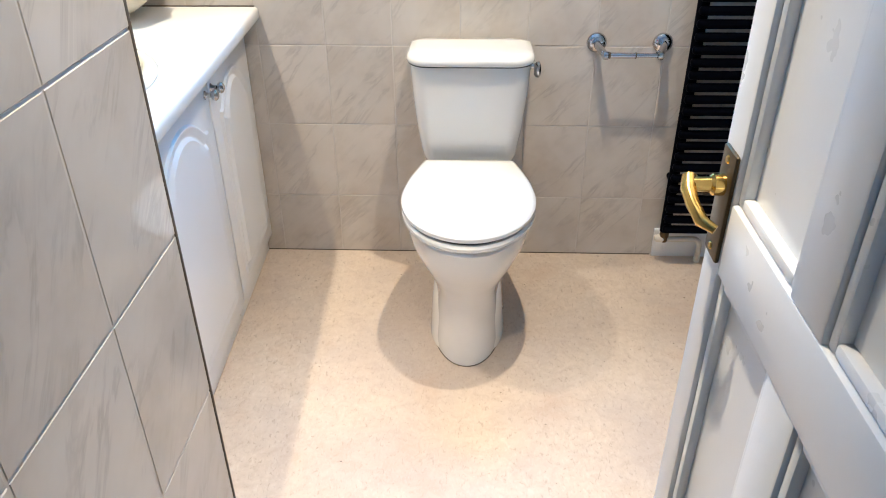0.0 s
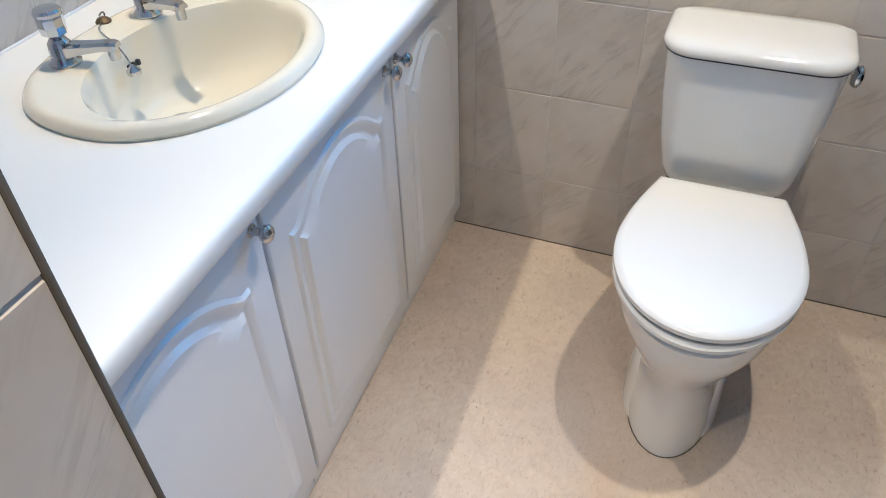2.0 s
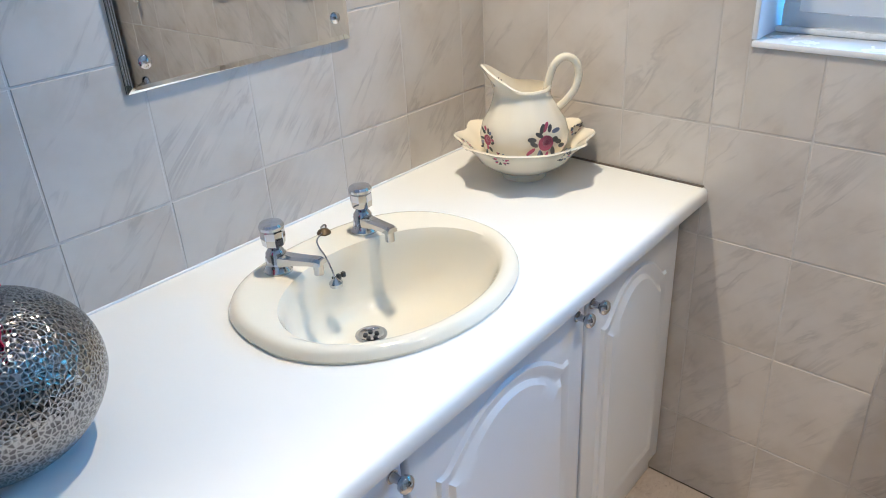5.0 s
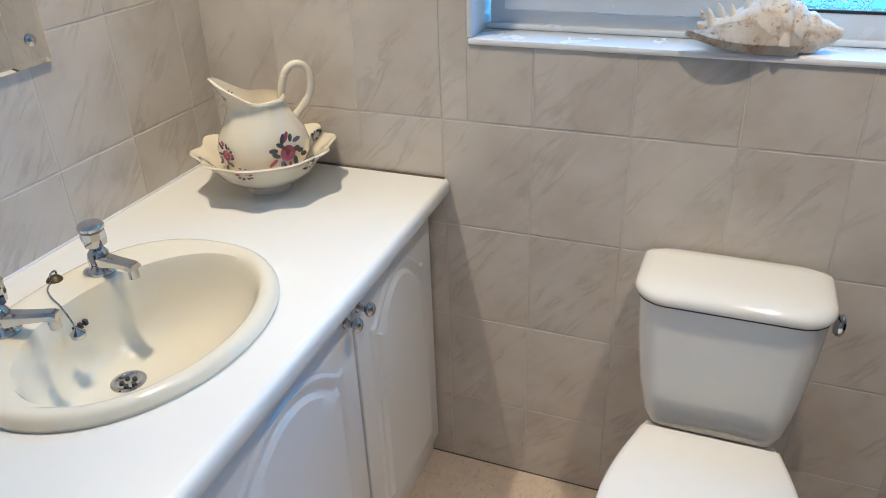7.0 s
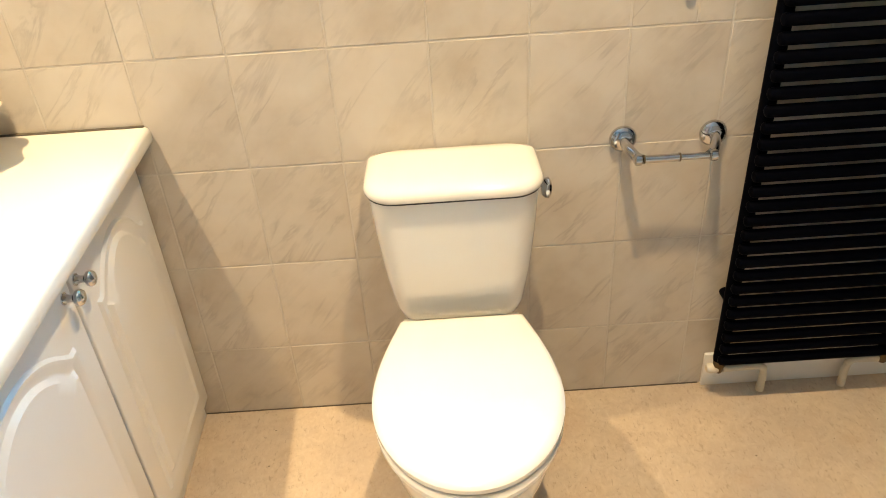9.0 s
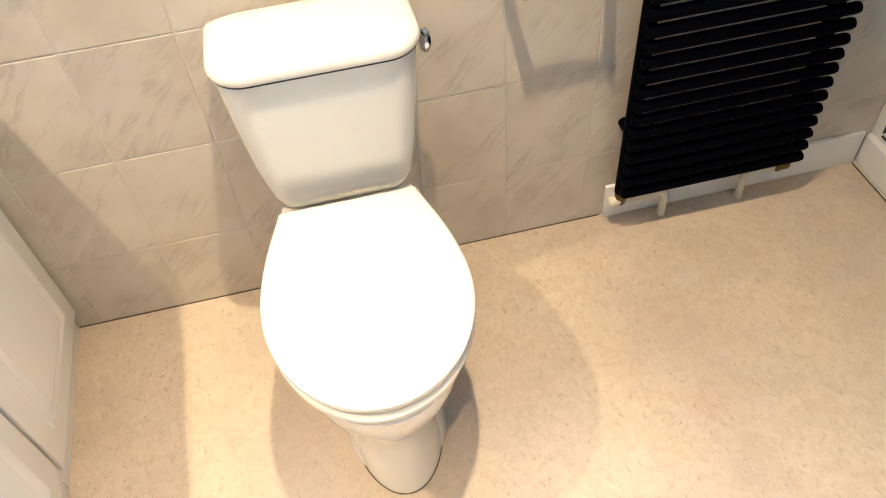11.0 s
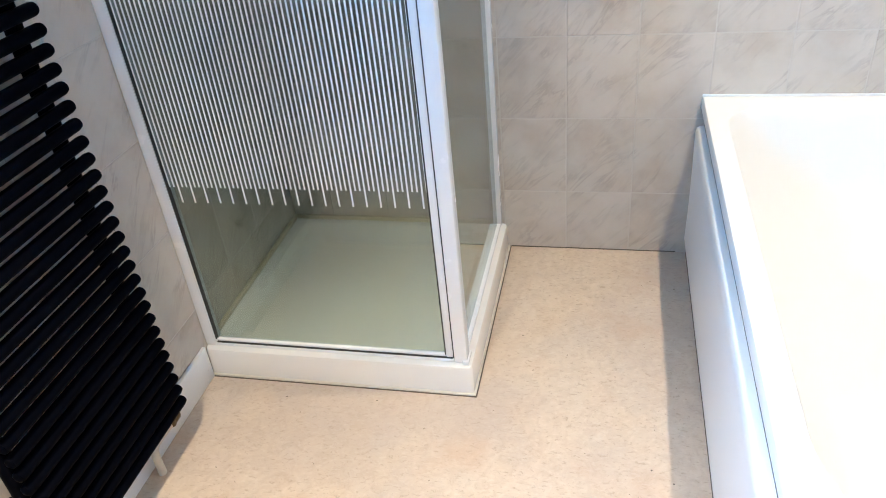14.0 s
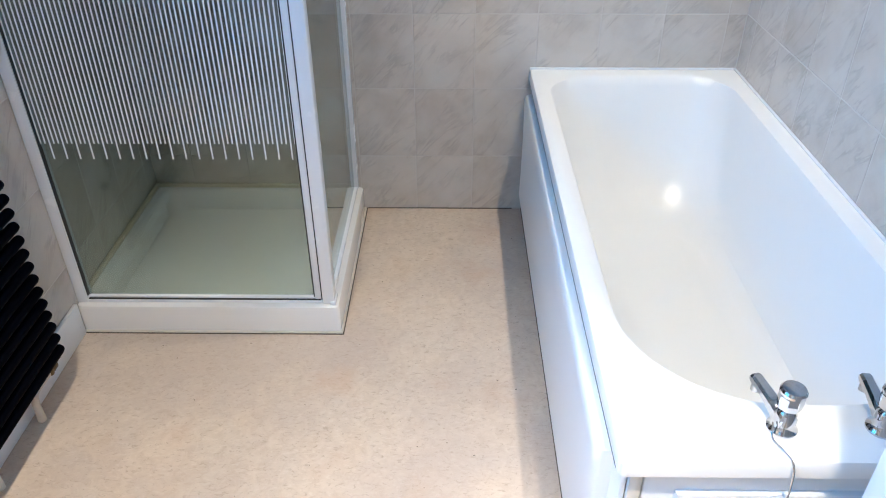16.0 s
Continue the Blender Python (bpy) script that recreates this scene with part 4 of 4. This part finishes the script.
# ---- shower ----
def build_shower():
    x0, y0, h = 2.550, 1.300, 0.092
    t = thing("shower_tray", (2.9, 1.68, 0), "white square shower tray with yellowed seal", "shower tray")
    def rr(a, b, c, d, z, r, n=5):
        pts = []
        for (px, py), a0 in (((c - r, d - r), 0), ((a + r, d - r), 90), ((a + r, b + r), 180), ((c - r, b + r), 270)):
            for i in range(n + 1):
                w = radians(a0 + 90 * i / n)
                pts.append(Vector((px + r * math.cos(w), py + r * math.sin(w), z)))
        return pts
    a, b, c, d = x0, y0, X1 - 0.001, Y1 - 0.001
    rings = [rr(a, b, c, d, 0.0, 0.012), rr(a, b, c, d, h - 0.012, 0.014), rr(a + 0.003, b + 0.003, c, d, h - 0.003, 0.016), rr(a + 0.010, b + 0.010, c, d, h, 0.02),
             rr(a + 0.055, b + 0.055, c - 0.03, d - 0.03, h, 0.04), rr(a + 0.064, b + 0.064, c - 0.037, d - 0.037, h - 0.006, 0.045), rr(a + 0.095, b + 0.095, c - 0.07, d - 0.07, h - 0.055, 0.06), rr(a + 0.12, b + 0.12, c - 0.095, d - 0.095, h - 0.060, 0.06)]
    part("tray", loft(rings), CERAMIC, t)
    part("seal", box((a + 0.06, d - 0.012, h - 0.002), (c, d + 0.0005, h + 0.014), 0.004), SEAL, t, "yellowed silicone seal")
    part("seal", box((c - 0.012, b + 0.05, h - 0.002), (c + 0.0005, d - 0.012, h + 0.014), 0.004), SEAL, t, "yellowed silicone seal")
    part("floor_dirt", box((a - 0.009, b - 0.008, 0.0), (a - 0.005, d, 0.002)), DIRT, t, "grimy line at the floor")
    part("floor_dirt", box((a - 0.005, b - 0.009, 0.0), (c, b - 0.005, 0.002)), DIRT, t, "grimy line at the floor")
    part("floor_seal", box((a - 0.006, b - 0.005, 0.0), (a + 0.002, d, 0.006), 0.002), PIPE, t)
    part("floor_seal", box((a + 0.002, b - 0.006, 0.0), (c, b + 0.002, 0.006), 0.002), PIPE, t)
    # enclosure standing on the tray
    e = thing("shower_enclosure", (x0, y0, h), "white framed glass shower cubicle with striped pane", "shower enclosure")
    zt, g = 1.90, 0.020
    def bar(name, lo, hi, parent=e, label=""):
        return part(name, box(lo, hi, 0.003, 2), UPVC, parent, label)
    bar("bottom_rail", (x0 + g, y0 + 0.05, h), (x0 + g + 0.030, d, h + 0.012))
    bar("bottom_rail", (x0 + 0.05, y0 + g, h), (c, y0 + g + 0.026, h + 0.012))
    bar("wall_post", (x0 + g - 0.002, d - 0.032, h + 0.001), (x0 + g + 0.034, d, zt))
    bar("wall_post", (c - 0.028, y0 + g - 0.002, h + 0.001), (c, y0 + g + 0.030, zt))
    bar("corner_post", (x0 + g - 0.004, y0 + g - 0.006, h + 0.001), (x0 + g + 0.034, y0 + g + 0.028, zt), e, "white corner post")
    bar("door_stile", (x0 + g + 0.002, y0 + g + 0.031, h + 0.013), (x0 + g + 0.030, y0 + g + 0.050, zt), e)
    bar("top_rail", (x0 + g, y0 + 0.05, zt - 0.03), (x0 + g + 0.030, d, zt + 0.002))
    bar("top_rail", (x0 + 0.05, y0 + g, zt - 0.03), (c, y0 + g + 0.026, zt + 0.002))
    bar("door_rail", (x0 + g + 0.004, y0 + g + 0.05, h + 0.0125), (x0 + g + 0.022, d - 0.034, h + 0.020), e)
    part("seam", box((x0 + g + 0.0005, y0 + 0.052, h + 0.0105), (x0 + g + 0.006, d - 0.034, h + 0.0128)), RUBBER_SHADE, e, "dark seam above the rail")
    part("seam", box((x0 + g, y0 + g + 0.0283, h + 0.013), (x0 + g + 0.020, y0 + g + 0.0308, zt - 0.03)), RUBBER_SHADE, e, "dark seam beside the corner post")
    part("seam", box((x0 + g + 0.001, y0 + g + 0.0502, h + 0.022), (x0 + g + 0.014, y0 + g + 0.0522, zt - 0.03)), RUBBER_SHADE, e, "dark glazing seal")
    part("seam", box((x0 + g + 0.001, d - 0.0345, h + 0.022), (x0 + g + 0.014, d - 0.0322, zt - 0.03)), RUBBER_SHADE, e, "dark glazing seal")
    gx = x0 + g + 0.012
    p = part("glass_pane", box((gx, y0 + 0.060, h + 0.016), (gx + 0.005, d - 0.03, zt - 0.02)), CLEAR, e, "clear glass pane with white stripes", smooth=False)
    p.visible_shadow = False
    q = part("glass_pane", box((x0 + 0.05, y0 + g + 0.011, h + 0.011), (c - 0.02, y0 + g + 0.016, zt - 0.02)), CLEAR, e, "clear glass side pane", smooth=False)
    q.visible_shadow = False
    ys, n = (y0 + 0.074, d - 0.036), 58
    pitch = (ys[1] - ys[0]) / (n - 1)
    meshes = {}
    for i in range(n):
        low = 0.545 if i % 3 == 1 else 0.588
        if low not in meshes:
            s = part("stripe", box((-0.0012, -0.0020, low), (0, 0.0020, zt - 0.03)), WHITELINE, p, smooth=False, local=True)
            meshes[low] = s.data
        else:
            s = new("stripe", meshes[low])
            s.parent = p
        s.matrix_basis = Matrix.Translation((gx - x0 - 0.0006, ys[0] + pitch * i - y0, -h))
    bar("corner_foot", (x0 + g - 0.010, y0 + g - 0.010, h - 0.001), (x0 + g + 0.040, y0 + g + 0.006, h + 0.012))


build_shower()


# ---- bath ----
BX0, BX1, BY0, BY1, BZ = 1.622, X1 - 0.001, YB + 0.001, 0.727, 0.535


def build_bath():
    b = thing("bathtub", (0.5 * (BX0 + BX1), 0.5 * (BY0 + BY1), 0), "white acrylic bathtub with wide rim", "bathtub")
    cx, cy = 0.5 * (BX0 + BX1), 0.5 * (BY0 + BY1)
    def rr(a, bb, c, d, z, r0, r1, n=10):
        pts = []
        for (sx, sy), a0 in (((1, 1), 0), ((-1, 1), 90), ((-1, -1), 180), ((1, -1), 270)):
            r = r1 if sx > 0 else r0
            rx, ry = min(r, 0.5 * (c - a)), min(r, 0.5 * (d - bb))
            px, py = (c - rx if sx > 0 else a + rx), (d - ry if sy > 0 else bb + ry)
            for i in range(n + 1):
                w = radians(a0 + 90 * i / n)
                pts.append(Vector((px + rx * math.cos(w), py + ry * math.sin(w), z)))
        return pts
    rim = [rr(BX0, BY0, BX1, BY1, BZ - 0.034, 0.012, 0.006), rr(BX0, BY0, BX1, BY1, BZ - 0.008, 0.012, 0.006), rr(BX0 + 0.003, BY0, BX1, BY1 - 0.003, BZ - 0.002, 0.014, 0.006), rr(BX0 + 0.009, BY0 + 0.004, BX1 - 0.004, BY1 - 0.009, BZ, 0.02, 0.01)]
    a, bb, c, d = BX0 + 0.125, BY0 + 0.050, BX1 - 0.060, BY1 - 0.052
    well = [rr(a - 0.016, bb - 0.012, c + 0.012, d + 0.014, BZ - 0.001, 0.24, 0.13), rr(a, bb, c, d, BZ - 0.007, 0.25, 0.13), rr(a + 0.010, bb + 0.008, c - 0.012, d - 0.009, BZ - 0.03, 0.25, 0.13), rr(a + 0.03, bb + 0.025, c - 0.06, d - 0.025, BZ - 0.16, 0.24, 0.14),
            rr(a + 0.055, bb + 0.05, c - 0.16, d - 0.05, BZ - 0.29, 0.22, 0.16), rr(a + 0.08, bb + 0.075, c - 0.25, d - 0.075, BZ - 0.355, 0.20, 0.17), rr(a + 0.14, bb + 0.13, c - 0.33, d - 0.13, BZ - 0.385, 0.14, 0.13)]
    part("tub", loft(rim + well, True, (False, True)), ACRYLIC, b)
    # front panel: flat with a raised moulded field
    f = part("front_panel", box((BX0 + 0.022, BY1 - 0.022, 0.0), (BX1, BY1 - 0.012, BZ - 0.030), 0.003), ACRYLIC, b, "white moulded bath panel")
    def fld(i, y, e=0.0):
        """The field's outline: straight top and foot, its ends sweeping inwards at half height."""
        a, c, lo, hi = BX0 + 0.075 + i, BX1 - 0.060 - i, 0.085 + i, 0.472 - 0.6 * i
        pts = []
        for px, q in ((a, 1), (c, -1)):
            col = [Vector((px + q * e * math.sin(math.pi * k / 10), y, lo + (hi - lo) * k / 10)) for k in range(11)]
            pts += col if q < 0 else col[::-1]
        return pts
    part("raised_field", loft([fld(0, BY1 - 0.013), fld(0.003, BY1 + 0.006, 0.004), fld(0.008, BY1 + 0.013, 0.008), fld(0.022, BY1 + 0.018, 0.02), fld(0.050, BY1 + 0.019, 0.03)], True, (False, True)), ACRYLIC, f)
    part("panel_lip", box((BX0 + 0.022, BY1 - 0.012, BZ - 0.052), (BX1, BY1 - 0.002, BZ - 0.036), 0.004), ACRYLIC, f)
    # dark strip standing in for the shadow line between rim and panel
    part("rim_joint", box((BX0 + 0.02, BY1 - 0.020, BZ - 0.0368), (BX1, BY1 + 0.0004, BZ - 0.0343)), RUBBER_SHADE, b, "dark strip as the shade in the gap under the rim")
    part("floor_joint", box((BX0 + 0.02, BY1 - 0.001, 0.0), (BX1, BY1 + 0.0015, 0.003)), DIRT, b, "dirty joint at the floor")
    part("kick_strip", box((BX0 + 0.022, BY1 - 0.012, 0.0), (BX1, BY1 - 0.001, 0.03), 0.003), ACRYLIC, f)
    # end panel
    ep = part("end_panel", box((BX0 + 0.016, BY0 + 0.002, 0.0), (BX0 + 0.026, BY1 - 0.046, BZ - 0.036), 0.003), PAINT, b, "white painted end panel with raised field")
    def end(i, x):
        return [Vector((x, y, z)) for y, z in ((BY0 + 0.07 + i, 0.06 + i), (BY1 - 0.096 - i, 0.06 + i), (BY1 - 0.096 - i, BZ - 0.080 - i), (BY0 + 0.07 + i, BZ - 0.080 - i))]
    part("raised_field", loft([end(0, BX0 + 0.018), end(0.003, BX0 + 0.006), end(0.024, BX0 + 0.002)], True, (False, True)), PAINT, ep, smooth=False)
    part("corner_batten", box((BX0 + 0.014, BY1 - 0.044, 0.0), (BX0 + 0.028, BY1 - 0.023, BZ - 0.036), 0.002), PIPE, b, "bare wooden corner batten")
    part("wall_sealant", box((BX0, BY0 - 0.001, BZ - 0.002), (BX1, BY0 + 0.007, BZ + 0.006), 0.003), UPVC, b)
    part("wall_sealant", box((BX1 - 0.007, BY0 + 0.007, BZ - 0.002), (BX1 + 0.0005, BY1, BZ + 0.006), 0.003), UPVC, b)


build_bath()
build_tap(1.692, 0.466, BZ - 0.001, 12, "bath_tap", "chrome bath pillar tap with clear faceted head", UPVC, 0.98)
build_tap(1.692, 0.312, BZ - 0.001, -4, "bath_tap", "chrome bath pillar tap with clear faceted head", UPVC, 0.98)
bc = thing("bath_plug_chain", (1.665, 0.4738, BZ), "fine chrome bath plug chain over the rim", "plug chain")
bead_chain("chain", smooth_line([Vector(p) for p in ((1.684, 0.4858, BZ + 0.02), (1.668, 0.4888, BZ + 0.003), (1.645, 0.4808, BZ + 0.002), (1.624, 0.4728, BZ - 0.002), (1.616, 0.4688, BZ - 0.03), (1.616, 0.4658, BZ - 0.10), (1.616, 0.4628, BZ - 0.19))]), bc, 0.0018)

# ---- dirt along joints, small debris ----
dl = tagged(part("floor_edge_dirt", box((0.53, Y1 - 0.002, 0.0), (1.84, Y1 + 0.001, 0.003)), DIRT), "dark dirty line along the wall foot", "dirt", kind="stuff")
tagged(part("floor_edge_dirt", box((X1 - 0.002, 0.76, 0.0), (X1 + 0.001, 1.29, 0.003)), DIRT), "dark dirty line along the wall foot", "dirt", kind="stuff")
rng = random.Random(11)
bm = bmesh.new()
for i in range(90):
    x, y = rng.uniform(0.62, 3.2), rng.uniform(0.76, 2.0)
    if x > 2.53 and y > 1.28:
        continue
    a, L, w = rng.uniform(0, 3.14), rng.uniform(0.0015, 0.006), rng.uniform(0.0006, 0.0012)
    m = Matrix.Translation((x, y, 0.0008)) @ Matrix.Rotation(a, 4, "Z") @ Matrix.Diagonal((L, w, 0.0008, 1))
    bmesh.ops.create_cube(bm, size=1, matrix=m)
tagged(part("floor_specks", bm, DIRT), "tiny dark specks and hairs on the vinyl", "specks", kind="stuff")


# ---- wall tiles ----
TILES = {}


def tile_mesh(w, h):
    key = (round(w, 3), round(h, 3))
    if key not in TILES:
        e, f = 0.0016, TD - 0.0014
        lay = [((0, 0), 0), ((0, 0), f), ((e, e), TD)]
        v = [(i, j, z) for (i0, j0), z in lay for i, j in ((i0, j0), (w - i0, j0), (w - i0, h - j0), (i0, h - j0))]
        faces = [(8, 9, 10, 11)]
        for k in (0, 4):
            for q in range(4):
                faces.append((k + q, k + (q + 1) % 4, k + 4 + (q + 1) % 4, k + 4 + q))
        me = bpy.data.meshes.new("tile")
        me.from_pydata(v, [], faces)
        me.materials.append(TILE)
        TILES[key] = me
    return TILES[key]


def tile_wall(parent, origin, u, length, s0, z0, hole=None, low=0.0, pw=0.2, ph=0.25):
    """Tiles over a wall: origin and direction u along its foot; s0, z0: one joint's place along and up it."""
    u = Vector(u)
    n = u.cross(Vector((0, 0, 1)))
    gap = 0.0022
    rng = random.Random(length)
    def lay(a, b, c, d):
        if b - a < 0.012 or d - c < 0.012:
            return
        me = tile_mesh(b - a - gap, d - c - gap)
        ob = new("tile", me)
        ob.parent = parent
        p = Vector(origin) + u * (a + gap / 2) + Vector((0, 0, c + gap / 2)) - n * TD + n * rng.uniform(-0.0004, 0.0003)
        ob.matrix_basis = Matrix(((u.x, 0, n.x, p.x), (u.y, 0, n.y, p.y), (u.z, 1, n.z, p.z), (0, 0, 0, 1)))
    i0, i1 = math.floor(-s0 / pw) - 1, math.ceil((length - s0) / pw) + 1
    for i in range(i0, i1):
        a, b = max(0, s0 + i * pw), min(length, s0 + (i + 1) * pw)
        if b <= a:
            continue
        for j in range(-1, 10):
            c, d = max(low, z0 + j * ph), min(CEIL, z0 + (j + 1) * ph)
            if d <= c:
                continue
            if hole and a < hole[1] and b > hole[0] and c < hole[3] and d > hole[2]:
                h0, h1, h2, h3 = hole
                lay(a, min(b, h0), c, d)
                lay(max(a, h1), b, c, d)
                lay(max(a, h0), min(b, h1), c, min(d, h2))
                lay(max(a, h0), min(b, h1), max(c, h3), d)
            else:
                lay(a, b, c, d)


tile_wall(wall_window, (0, Y1, 0), (1, 0, 0), X1, 0.590, 0.215, (WX0, WX1, WZ0, WZ1))
tile_wall(wall_basin, (0, PY, 0), (0, 1, 0), Y1 - PY, 1.172 - PY, 0.215)
tile_wall(wall_shower, (X1, Y1, 0), (0, -1, 0), Y1 - YB, Y1 - 1.108, 0.215)
tile_wall(wall_bath, (X1, YB, 0), (-1, 0, 0), X1 - 1.53, X1 - 2.578, 0.215)
tile_wall(wall_nib, (PX, YD, 0), (0, 1, 0), PY - YD, 0.435 - YD, 0.155)
tile_wall(wall_nib, (PX, PY, 0), (-1, 0, 0), PX, 0.1, 0.155)
